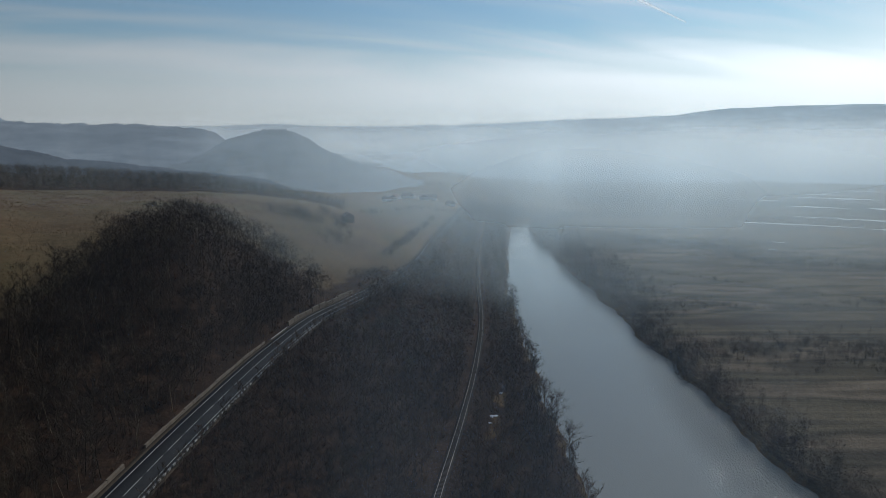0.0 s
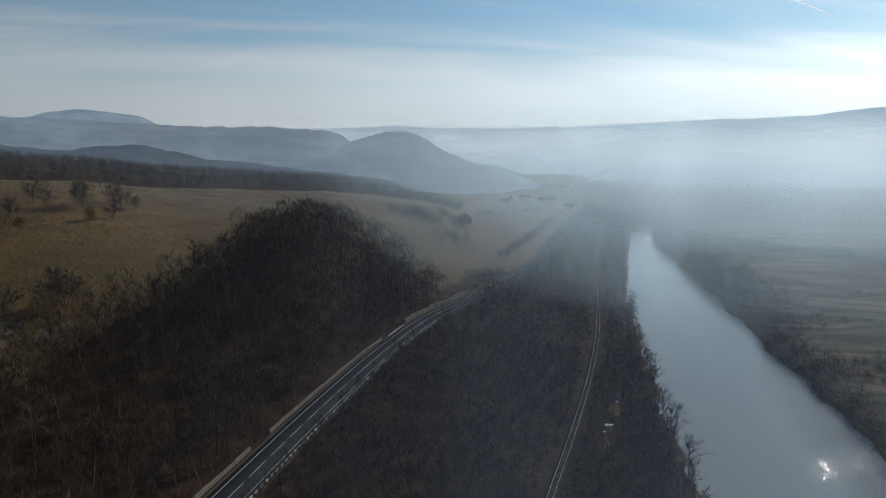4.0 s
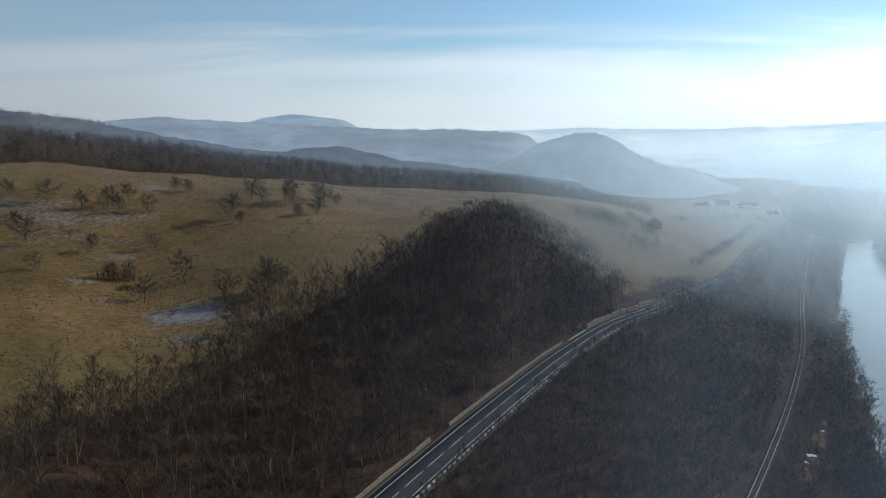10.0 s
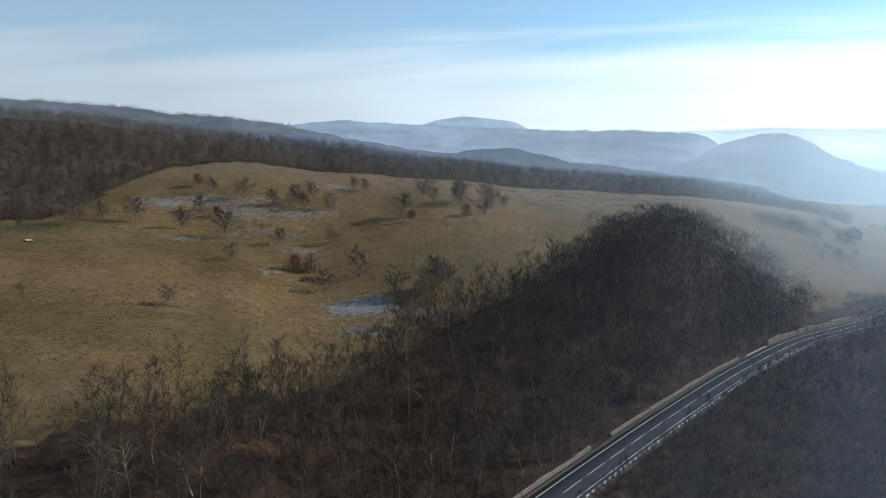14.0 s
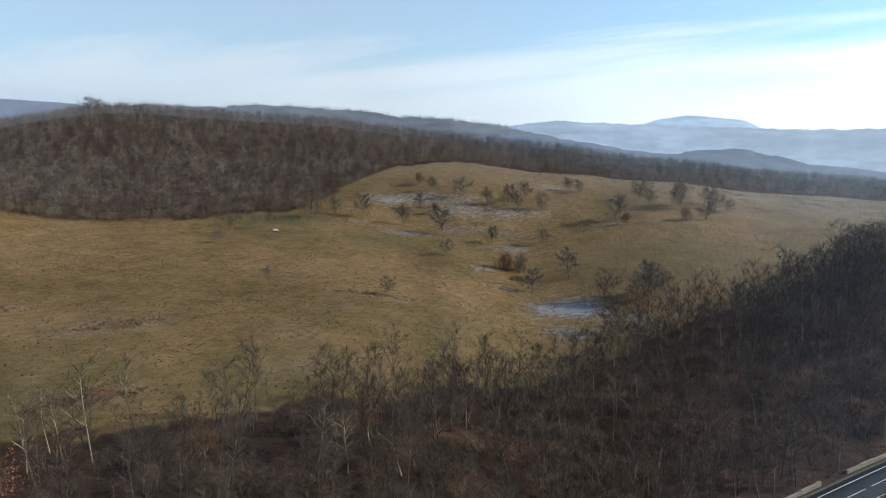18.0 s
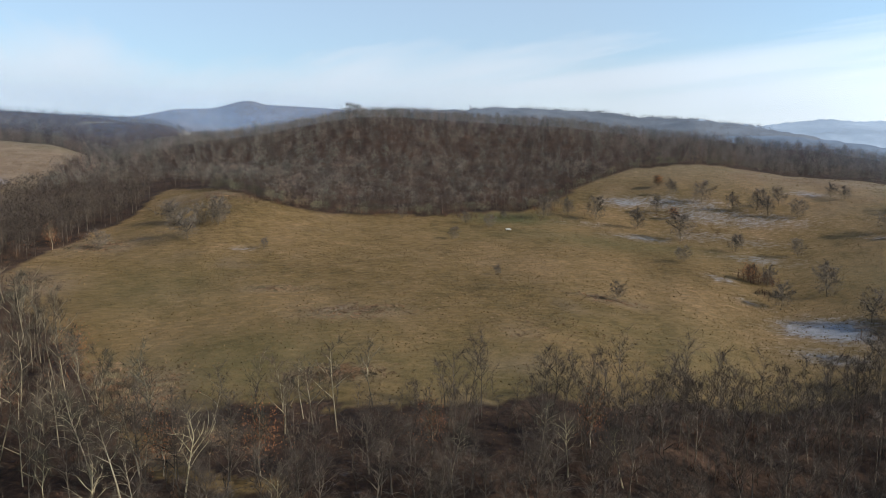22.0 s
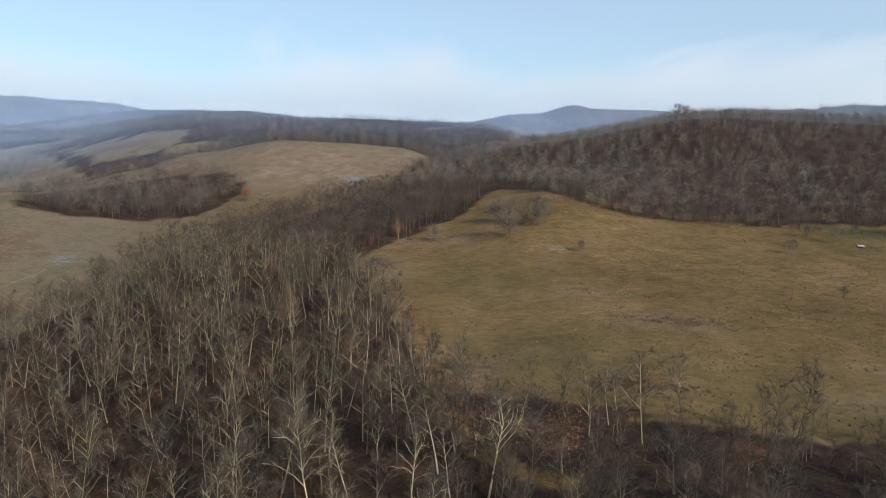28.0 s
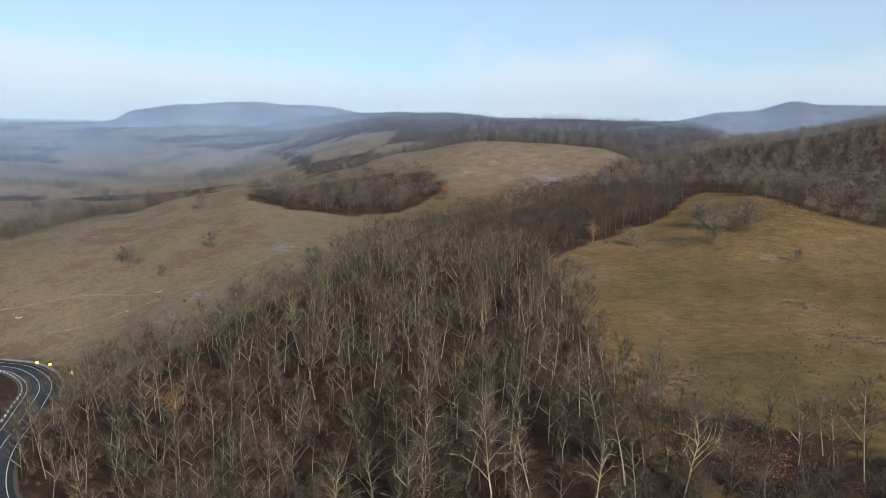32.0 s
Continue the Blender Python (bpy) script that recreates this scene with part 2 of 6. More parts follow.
def wood_material(name, lo, hi, island=True, share=0.25, cell=0.0, size=6.5):
    """Bark and twigs: each limb takes its own tone, and cell gives every crown its own as well."""
    mat, nt, b = nodes(name, 0.9, spec=0.15)
    if island:
        f = nt.nodes.new("ShaderNodeNewGeometry").outputs["Random Per Island"]
    else:
        f = nt.nodes.new("ShaderNodeObjectInfo").outputs["Random"]
    f = calc(nt, "ADD", calc(nt, "MULTIPLY", f, share), calc(nt, "MULTIPLY", noise_node(nt, 0.11, 3), 1 - share))
    if not cell:
        nt.links.new(ramp(nt, f, (0.33, lo), (0.64, hi)), b.inputs["Base Color"])
        return mat
    v = nt.nodes.new("ShaderNodeTexVoronoi")
    v.voronoi_dimensions = "2D"
    v.inputs["Scale"].default_value = 1.0 / size
    nt.links.new(nt.nodes.new("ShaderNodeNewGeometry").outputs["Position"], v.inputs["Vector"])
    sep = nt.nodes.new("ShaderNodeSeparateColor")
    nt.links.new(v.outputs["Color"], sep.inputs[0])
    f = calc(nt, "ADD", calc(nt, "MULTIPLY", f, 1 - cell), calc(nt, "MULTIPLY", sep.outputs[0], cell))
    col = ramp(nt, f, (0.28, lo), (0.66, hi))
    hue = calc(nt, "ADD", calc(nt, "MULTIPLY", sep.outputs[1], 0.6), calc(nt, "MULTIPLY", noise_node(nt, 0.02, 3), 0.4))
    col = blend(nt, 1.0, col, ramp(nt, hue, (0.2, (0.84, 1.02, 0.98)), (0.6, (1.0, 1.0, 1.0)), (0.9, (1.13, 0.97, 0.87))), "MULTIPLY")
    nt.links.new(col, b.inputs["Base Color"])
    return mat


M_GROUND = ground_material()
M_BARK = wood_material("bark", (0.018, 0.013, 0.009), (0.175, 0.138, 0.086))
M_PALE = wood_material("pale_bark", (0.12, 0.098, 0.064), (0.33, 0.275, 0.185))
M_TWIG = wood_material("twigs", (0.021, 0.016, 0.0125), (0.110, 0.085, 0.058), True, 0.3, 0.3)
# distant twigs and woods: haze put in as a paler colour
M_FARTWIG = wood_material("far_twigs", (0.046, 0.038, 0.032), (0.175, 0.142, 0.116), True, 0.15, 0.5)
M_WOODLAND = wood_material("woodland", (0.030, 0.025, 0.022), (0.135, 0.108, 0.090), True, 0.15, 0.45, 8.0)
# paler copy of bark, with sunlight put into its tone
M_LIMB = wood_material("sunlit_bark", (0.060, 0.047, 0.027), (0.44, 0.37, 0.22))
# darker copies of bark and twigs: the shade is put into their colour
M_SHADEBARK = wood_material("shaded_bark", (0.020, 0.016, 0.012), (0.125, 0.098, 0.068))
M_SHADETWIG = wood_material("shaded_twigs", (0.025, 0.019, 0.015), (0.092, 0.070, 0.051))
M_HEATH = wood_material("heath_stems", (0.060, 0.037, 0.021), (0.25, 0.165, 0.095), True, 0.25, 0.3, 2.2)
M_LEAF = wood_material("dry_leaves", (0.14, 0.056, 0.024), (0.31, 0.14, 0.058))
M_BUSH = wood_material("brush", (0.036, 0.020, 0.013), (0.135, 0.075, 0.044))
M_SCRUB = wood_material("scrub", (0.045, 0.042, 0.028), (0.165, 0.140, 0.088), True, 0.2, 0.4)
M_GREYTWIG = wood_material("grey_twigs", (0.050, 0.042, 0.034), (0.165, 0.135, 0.104), True, 0.3)
M_REDTWIG = wood_material("reddish_twigs", (0.032, 0.022, 0.017), (0.125, 0.082, 0.058), True, 0.3, 0.4, 9.0)
# stem bark lightened so that limbs look sunlit
M_LITSTEM = wood_material("stems", (0.026, 0.021, 0.014), (0.26, 0.215, 0.135), True, 0.4)
M_ASPHALT = plain("asphalt", (0.036, 0.039, 0.043), 0.95, 0.22, 0.25, spec=0.05)
M_PAINT = plain("road_paint", (0.42, 0.42, 0.41), 0.7, 0.12, 1.0)
M_CONCRETE = plain("concrete", (0.16, 0.138, 0.11), 0.9, 0.3, 0.4)
M_GRAVEL = plain("gravel", (0.07, 0.058, 0.045), 0.95, 0.35, 1.2, spec=0.05)
M_BALLAST = plain("ballast", (0.030, 0.026, 0.023), 0.95, 0.35, 1.2, spec=0.05)
M_STEEL = plain("rail_steel", (0.28, 0.265, 0.25), 0.5, 0.2, 1.0, 0.9)
M_SLEEPER = plain("sleeper", (0.045, 0.040, 0.035), 0.9, 0.25, 1.0)
M_BLACK = plain("black_paint", (0.03, 0.03, 0.032), 0.7, 0.2, 1.0)


def water_material():
    mat, nt, b = nodes("river_water", 0.03, spec=0.5)
    b.inputs["Base Color"].default_value = (0.22, 0.235, 0.226, 1)
    b.inputs["IOR"].default_value = 1.33
    pos = nt.nodes.new("ShaderNodeNewGeometry").outputs["Position"]
    mp = nt.nodes.new("ShaderNodeMapping")
    mp.inputs["Scale"].default_value = (1.0, 0.5, 1)
    nt.links.new(pos, mp.inputs[0])
    rip = noise_node(nt, 1.7, 2, 0.6, mp.outputs[0], 0.4)
    calm = step(nt, noise_node(nt, 0.03, 3), 0.42, 0.62)
    # a riffle along the eastern bank
    xyz = nt.nodes.new("ShaderNodeSeparateXYZ")
    nt.links.new(pos, xyz.inputs[0])
    riffle = calc(nt, "MULTIPLY", step(nt, xyz.outputs[0], 66, 90), calc(nt, "SUBTRACT", 1.0, step(nt, xyz.outputs[1], 180, 330)))
    n = nt.nodes.new("ShaderNodeBump")
    n.inputs["Distance"].default_value = 0.4
    nt.links.new(calc(nt, "ADD", calc(nt, "MULTIPLY", riffle, 1.5), calc(nt, "ADD", 0.10, calc(nt, "MULTIPLY", calm, 0.14))), n.inputs["Strength"])
    nt.links.new(rip, n.inputs["Height"])
    nt.links.new(n.outputs[0], b.inputs["Normal"])
    return mat


M_WATER = water_material()


def part(name, mesh, material, parent=None, label=""):
    """Links a mesh (or bmesh) as one object under parent."""
    if isinstance(mesh, bmesh.types.BMesh):
        me = bpy.data.meshes.new(name)
        mesh.to_mesh(me)
        mesh.free()
        mesh = me
    ob = new(name, mesh)
    if material and not mesh.materials:
        mesh.materials.append(material)
    ob.parent = parent
    return tagged(ob, label)


def mesh_of(name, verts, faces, mats=(), idx=None, smooth=False):
    """A mesh out of arrays: verts (n, 3), faces (m, 3 or 4)."""
    me = bpy.data.meshes.new(name)
    verts, faces = np.asarray(verts, np.float32), np.asarray(faces, np.int32)
    n, k = faces.shape
    me.vertices.add(len(verts))
    me.vertices.foreach_set("co", verts.ravel())
    me.loops.add(n * k)
    me.loops.foreach_set("vertex_index", faces.ravel())
    me.polygons.add(n)
    me.polygons.foreach_set("loop_start", np.arange(n, dtype=np.int32) * k)
    me.polygons.foreach_set("loop_total", np.full(n, k, np.int32))
    for m in mats:
        me.materials.append(m)
    if idx is not None:
        me.polygons.foreach_set("material_index", np.asarray(idx, np.int32))
    if smooth:
        me.polygons.foreach_set("use_smooth", np.ones(n, bool))
    me.update(calc_edges=True)
    me.validate()
    return me


def smooth(x, a, b):
    t = np.clip((np.asarray(x, float) - a) / (b - a), 0, 1)
    return t * t * (3 - 2 * t)


def value_noise(x, y, scale, seed=0):
    """Smooth random heights in -1..1 on a lattice of that many metres."""
    rng = np.random.default_rng(seed)
    tab = rng.uniform(-1, 1, (256, 256))
    u, v = np.asarray(x) / scale, np.asarray(y) / scale
    i, j = np.floor(u).astype(int), np.floor(v).astype(int)
    f, g = u - i, v - j
    f, g = f * f * (3 - 2 * f), g * g * (3 - 2 * g)
    t = lambda a, b: tab[a % 256, b % 256]
    return (t(i, j) * (1 - f) + t(i + 1, j) * f) * (1 - g) + (t(i, j + 1) * (1 - f) + t(i + 1, j + 1) * f) * g


# ---- the land ----
# lines of the plan, by their y from south to north
ROAD_Y = [-260, -251, -243, -234.5, -225, -214, -203, -191.2, -182, -166.8, -154.4, -130, -60, 60, 130, 200, 260, 310, 335, 437, 552, 660, 800, 1000]
ROAD_X = [-146, -148.4, -149.5, -148.1, -144.9, -138.4, -128, -116.3, -106.4, -93.9, -86.6, -79.5, -76, -72, -71, -68, -63, -54.5, -46, -18, -6, 6, 22, 40]
RAIL_Y, RAIL_X = [-300, 0, 160, 200, 253, 317, 423, 610, 800, 1000], [-60, -22, -1, 5, 12, 18, 22, 33, 50, 80]
BANK_Y = [-400, 0, 170, 300, 420, 600, 700, 780, 840, 900]
BANK_L, BANK_R = [20, 28, 36, 38, 40, 56, 68, 86, 130, 200], [84, 96, 97, 95, 93, 91, 91, 103, 150, 215]
WATER, RAIL_Z, PLAIN = -14.0, -8.0, -11.0
# old snow by the river: bearing, distance, half width, half length, turn
SNOW = [(-4.4, 214, 1.5, 0.9, 20), (-5.0, 236, 1.0, 0.6, 60), (-4.1, 208, 0.7, 0.5, 0)]


def catmull(ys, xs):
    """A smooth x(y) through the points of a line."""
    ys, xs = np.array(ys, float), np.array(xs, float)
    m = np.gradient(xs, ys)

    def f(y):
        y = np.clip(np.asarray(y, float), ys[0], ys[-1])
        k = np.clip(np.searchsorted(ys, y) - 1, 0, len(ys) - 2)
        h = ys[k + 1] - ys[k]
        t = (y - ys[k]) / h
        return ((2 * t**3 - 3 * t**2 + 1) * xs[k] + (t**3 - 2 * t**2 + t) * h * m[k]
                + (-2 * t**3 + 3 * t**2) * xs[k + 1] + (t**3 - t**2) * h * m[k + 1])
    return f


def wander(f, seed):
    """A line with the small bays and points of a river bank."""
    return lambda y: f(y) + 2.0 * value_noise(0 * np.asarray(y, float), y, 19, seed) + 0.9 * value_noise(0 * np.asarray(y, float), y, 6, seed + 1)


road_x, rail_x = catmull(ROAD_Y, ROAD_X), catmull(RAIL_Y, RAIL_X)
bank_l, bank_r = wander(catmull(BANK_Y, BANK_L), 201), wander(catmull(BANK_Y, BANK_R), 203)
# heights of the western upland: a coarse relief, by bearing and by distance
REL_D = [130, 200, 280, 380, 480, 620, 800]
REL_AZ = [5, 12, 20, 30, 38, 48, 56, 66, 80, 92, 100, 104, 108, 113, 120, 124, 128, 132, 136, 141, 150]
REL_Z = [
    [0, 0, 0, 0, 5, 9, 10], [0, 0, 3, 12, 18, 24, 20], [0, 6, 33, 33, 31, 33, 34], [0, 10, 21, 29, 38, 38, 44],
    [4, 11, 21, 35, 49, 48, 56], [9, 13, 18, 31, 54, 58, 75], [15, 20, 25, 33, 59, 78, 88], [18, 25, 30, 38, 58, 92, 98],
    [20, 27, 32, 41, 62, 101, 107], [20, 27, 33, 53, 58, 82, 84], [20, 26, 33, 43, 54, 66, 70], [19, 26, 33, 42, 52, 78, 72], [18, 26, 33, 42, 50, 81, 76],
    [15, 25, 33, 39, 48, 83, 78], [12, 25, 34, 35, 44, 71, 68], [8, 23, 31, 35, 44, 59, 52], [5, 20, 28, 38, 46, 50, 40], [2, 18, 25, 41, 52, 38, 32],
    [1, 14, 20, 37, 46, 32, 26], [0, 8, 13, 30, 36, 24, 20], [0, 0, 3, 22, 24, 18, 18]]


def smooth_table(az, d):
    """The relief between its rows and columns, eased both ways."""
    z = np.array(REL_Z, float)
    i = np.clip(np.searchsorted(REL_AZ, az) - 1, 0, len(REL_AZ) - 2)
    j = np.clip(np.searchsorted(REL_D, d) - 1, 0, len(REL_D) - 2)
    A, D = np.array(REL_AZ, float), np.array(REL_D, float)
    u = np.clip((az - A[i]) / (A[i + 1] - A[i]), 0, 1)
    v = np.clip((d - D[j]) / (D[j + 1] - D[j]), 0, 1)
    gz = np.gradient(z, D, axis=1)

    def row(k):
        h = D[j + 1] - D[j]
        return ((2 * v**3 - 3 * v**2 + 1) * z[k, j] + (v**3 - 2 * v**2 + v) * h * gz[k, j]
                + (3 * v**2 - 2 * v**3) * z[k, j + 1] + (v**3 - v**2) * h * gz[k, j + 1])
    u = u * u * (3 - 2 * u) * 0.6 + u * 0.4
    return row(i) * (1 - u) + row(i + 1) * u


def land(x, y):
    """The ground's height."""
    x, y = np.asarray(x, float), np.asarray(y, float)
    d, az = np.hypot(x, y), np.degrees(np.arctan2(-x, y))
    s = road_x(y) - x
    up = smooth_table(np.clip(az, 5, 150), np.clip(d, 130, 800))
    up = up * smooth(s, 5, 48)
    far = smooth(d, 800, 1100)
    roll = 22 + 52 * np.exp(-((az - 111) / 13) ** 2) + np.clip(d - 700, 0, 2600) * 0.055 * (az > 60) + np.clip(d - 1150, 0, 1500) * 0.034 * smooth(az, 108, 122) * (1 - 0.9 * smooth(az, 132, 143)) + 17 * value_noise(x, y, 260, 3) + 5 * value_noise(x, y, 90, 4)
    # the long wooded ridge behind the brown field
    crest = 66 + 1400 * np.tan(np.radians(np.interp(az, [92, 95, 99.6, 104, 111, 115, 120, 124, 128], [1.6, 2.0, 2.45, 2.65, 2.8, 3.0, 3.0, 2.75, 2.2])))
    rise = 70 + (crest - 70) * smooth(d, 740, 1400) * (1 - 0.4 * smooth(d, 1450, 2300)) + 7 * value_noise(x, y, 130, 5)
    w = smooth(az, 90, 97) * (1 - smooth(az, 117, 137))
    roll = roll * (1 - w) + rise * w
    up = np.where(s > 0, up * (1 - far) + far * roll * smooth(s, 20, 300) * smooth(az, 10, 34), up)
    # valley side between road and river, the railway's bench, the river's bed and the plain
    xr, xl, xb = rail_x(y), bank_l(y), bank_r(y)
    e = np.clip(-s - 5.5, 0, None)
    wide = np.maximum(xr - road_x(y) - 9, 4)
    down = RAIL_Z * smooth(e / wide, 0.0, 1.0)
    down = np.where(x > xr, RAIL_Z + (PLAIN + 0.5 - RAIL_Z) * smooth(x, xr + 3, xl - 6), down)
    bed = (WATER - 2.5 - PLAIN) * smooth(x, xl - 3, xl + 3) * (1 - smooth(x, xb - 3, xb + 4))
    z = np.where(s > 0, up, down + bed)
    z = np.where(x > xb, PLAIN + bed + 0.0 * x, z)
    off = np.where(np.abs(s) < 7, 0.0, 1.0) * np.where(np.abs(x - xr) < 3.5, 0.0, 1.0)
    z = z + off * (0.7 * value_noise(x, y, 23, 1) + 0.25 * value_noise(x, y, 6, 2)) * smooth(np.abs(s), 7, 20) * np.where(x > xl - 6, 0.15, 1)
    return z - 0.35 * (np.abs(s) < 6)


def inside(x, y, poly):
    """Which plan places lie inside a ring of (bearing, distance)."""
    p = [polar(a, d) for a, d in poly]
    r = np.zeros(np.shape(x), bool)
    for (x0, y0), (x1, y1) in zip(p, p[1:] + p[:1]):
        if y0 != y1:
            r ^= ((y0 > y) != (y1 > y)) & (x < (x1 - x0) * (y - y0) / (y1 - y0) + x0)
    return r


ROADSIDE_WOOD = [(7.5, 316), (9.5, 340), (11, 365), (14, 395), (19, 392), (24, 365), (27, 320), (30, 288), (34, 262), (38, 238), (43, 205), (48, 186),
                 (54, 170), (60, 142), (67, 128), (75, 119), (84, 116), (93, 118), (98, 128), (101, 152), (103, 190), (106, 240), (107.5, 285),
                 (104, 320), (98, 385), (96, 450), (106, 460), (113, 385), (120, 325), (126, 270), (131, 245), (136, 232), (141, 232), (145.6, 238), (147.6, 212), (148.4, 198), (148.9, 180), (149.2, 162), (146, 120), (125, 100), (100, 79), (90, 80),
                 (70, 82), (50, 100), (35, 132), (25, 172), (16, 235), (11, 300)]
FRINGE = [(50, 186), (58, 166), (67, 157), (75, 151), (84, 149), (93, 151), (99, 158), (101, 154), (98, 128), (84, 112), (67, 120), (54, 150)]
HILL_WOOD = [(92.5, 405), (90.6, 392), (88, 376), (84, 374), (79, 384), (76, 380), (72, 395), (68, 402), (64.6, 440), (60, 500), (56, 520), (50, 545),
             (44, 570), (38, 610), (30, 640), (20, 660), (14, 690), (8, 640), (8, 760), (20, 900), (40, 900), (60, 900), (80, 860), (95, 800), (101, 640), (106, 462), (96, 450)]
BACK_WOOD = [(96, 640), (100, 632), (103, 640), (108, 652), (113, 655), (118, 645), (121, 640), (124, 690), (127, 900), (130, 1300), (126, 1500), (112, 1520), (94, 1450)]
BROWN_FIELD = [(126, 560), (122, 600), (121, 655), (118, 650), (113, 660), (104, 645), (100, 620), (103, 540), (108, 470), (115, 430), (120, 560)]
CLEARING = [(120.5, 1010), (123, 960), (126.5, 1000), (127.5, 1120), (123, 1150), (120, 1100)]
PATCH_WOOD = [(132, 432), (129, 425), (125.6, 420), (120, 432), (116, 500), (117, 545), (124, 565), (130, 545)]


def snowy(x, y):
    """Gaps in the trees where old snow lies."""
    p = [polar(a, d - 6) for a, d, *_ in SNOW]
    return np.any([np.hypot((x - q[0]) / 2.4, (y - q[1]) / 6) < 1 for q in p], axis=0)


def wooded(x, y):
    s = road_x(y) - x
    low = (s < -8) & (x < bank_l(y) - 1) & (np.abs(x - rail_x(y)) > 3.4) & (y < 900) & ~snowy(x, y)
    return inside(x, y, ROADSIDE_WOOD) & (s > 7.8), inside(x, y, HILL_WOOD), inside(x, y, PATCH_WOOD), low


def groves(x, y):
    """Where woods stand on the far rolling land."""
    d = np.hypot(x, y)
    back = inside(x, y, BACK_WOOD) & (value_noise(x, y, 120, 73) + 0.6 * value_noise(x, y, 40, 74) > -0.75)
    open_ = (value_noise(x, y * 0.7 + x * 0.3, 150, 71) + 0.5 * value_noise(x, y, 50, 72) > 0.32) & (d > 640)
    return (back | open_) & ~inside(x, y, CLEARING) & ~inside(x, y, BROWN_FIELD) & (road_x(y) - x > 100)


def build_ground():
    """One sheet from under the camera to the horizon, finer where it is near."""
    rad = np.concatenate([[0, 20, 40], np.geomspace(60, 1000, 205), np.geomspace(1008, 3200, 75), np.geomspace(3300, 4900, 12)])
    a = np.radians(np.concatenate([np.arange(-180, -46, 2.0), np.arange(-46, 154, 0.56), np.arange(154, 180, 2.0)]))
    naz = len(a)
    R, A = np.meshgrid(rad, a, indexing="ij")
    x, y = -R * np.sin(A), R * np.cos(A)
    z = land(x, y)
    n = len(rad)
    i = np.arange(n * naz).reshape(n, naz)
    j = np.roll(i, -1, axis=1)
    f = np.stack([i[:-1], i[1:], j[1:], j[:-1]], -1).reshape(-1, 4)[:, ::-1]
    me = mesh_of("ground", np.stack([x, y, z], -1).reshape(-1, 3), f, [M_GROUND], smooth=True)
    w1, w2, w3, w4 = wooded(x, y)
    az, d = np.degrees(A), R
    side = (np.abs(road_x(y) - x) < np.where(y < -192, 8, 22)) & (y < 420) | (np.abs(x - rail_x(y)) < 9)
    # the fringe past the trees stands for litter and their painted shade
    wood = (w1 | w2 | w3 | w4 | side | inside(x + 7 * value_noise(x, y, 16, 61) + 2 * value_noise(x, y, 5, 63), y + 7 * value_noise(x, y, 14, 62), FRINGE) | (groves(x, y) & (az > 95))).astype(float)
    west = road_x(y) - x > 0
    plain_ = (x > bank_r(y)).astype(float)
    nz, n2 = value_noise(x, y, 35, 7), value_noise(x, y, 9, 8)
    frost = np.zeros_like(x)
    for fa, fd, ra, rd, k in FROST:
        frost = np.maximum(frost, k * np.exp(-(((az - fa) / (ra * 1.25)) ** 2 + ((d - fd) / (rd * 1.5)) ** 2)) * (1.0 + 0.45 * nz + 0.35 * n2))
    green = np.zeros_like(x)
    for fa, fd, ra, rd, k in GREEN_AND_SHADE:
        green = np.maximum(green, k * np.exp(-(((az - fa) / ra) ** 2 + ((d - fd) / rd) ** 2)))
    rough = np.zeros_like(x)
    for fa, fd, ra, rd, k in HEATH:
        rough = np.maximum(rough, k * np.exp(-(((az - fa) / ra) ** 2 + ((d - fd) / rd) ** 2)) * (0.8 + 0.6 * n2))
    # both tones grow with distance from the camera, in place of haze
    heath = np.clip(rough + smooth(d, 420, 650) * 0.8 + 0.3 * smooth(nz + n2 * 0.6, 0.6, 1.3), 0, 1) * west
    hazed = np.clip(smooth(az, 112, 126) * 0.85 + 0.35 * (1 - smooth(az, 30, 50)) * west + smooth(d, 400, 600) * west * 0.8, 0, 1)
    hazed = hazed * (1 - np.clip(rough, 0, 1))
    heath = heath * (1 - 0.6 * hazed * (d < 480))
    for name, ch in (("cover", (wood, plain_ * (d < 4000), frost)), ("cover2", (green, heath, hazed))):
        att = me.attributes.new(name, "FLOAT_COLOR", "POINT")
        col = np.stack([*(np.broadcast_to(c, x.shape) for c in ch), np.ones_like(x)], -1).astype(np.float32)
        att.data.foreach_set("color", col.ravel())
    return tagged(new("ground", me), "winter valley ground of dry grass, leaf litter and fields", "ground", kind="structure")


# hollows where frost lies: bearing, distance, half widths, strength
FROST = [(45.2, 264, 3.2, 10, 1.35), (44.6, 236, 2.8, 6, 1.3), (40, 250, 1.6, 5, .8), (49.8, 350, 3.2, 5, .75), (51.9, 380, 4, 8, .7), (58.6, 366, 2.2, 4, .8), (63.2, 383, 2.0, 4, .7),
         (52.1, 412, 5, 9, .8), (56, 430, 3.5, 9, .75), (60, 426, 2.2, 6, .7), (42.2, 392, 1.2, 3, .7), (50.2, 282, 1.4, 4, .8), (52.7, 304, 1.2, 3, .8), (90.9, 301, 1.0, 2, .6), (46.9, 464, 2, 4, .6)]
FROST += [(129, 324, 1.0, 7, .62), (135.6, 286, 1.2, 6, .6), (138.4, 270, 1.5, 7, .45), (107.4, 512, 1.0, 9, .8), (24.5, 420, 1.2, 12, .6), (-4.6, 212, 0.35, 3, 1.0), (-5.1, 241, 0.3, 3, .9)]
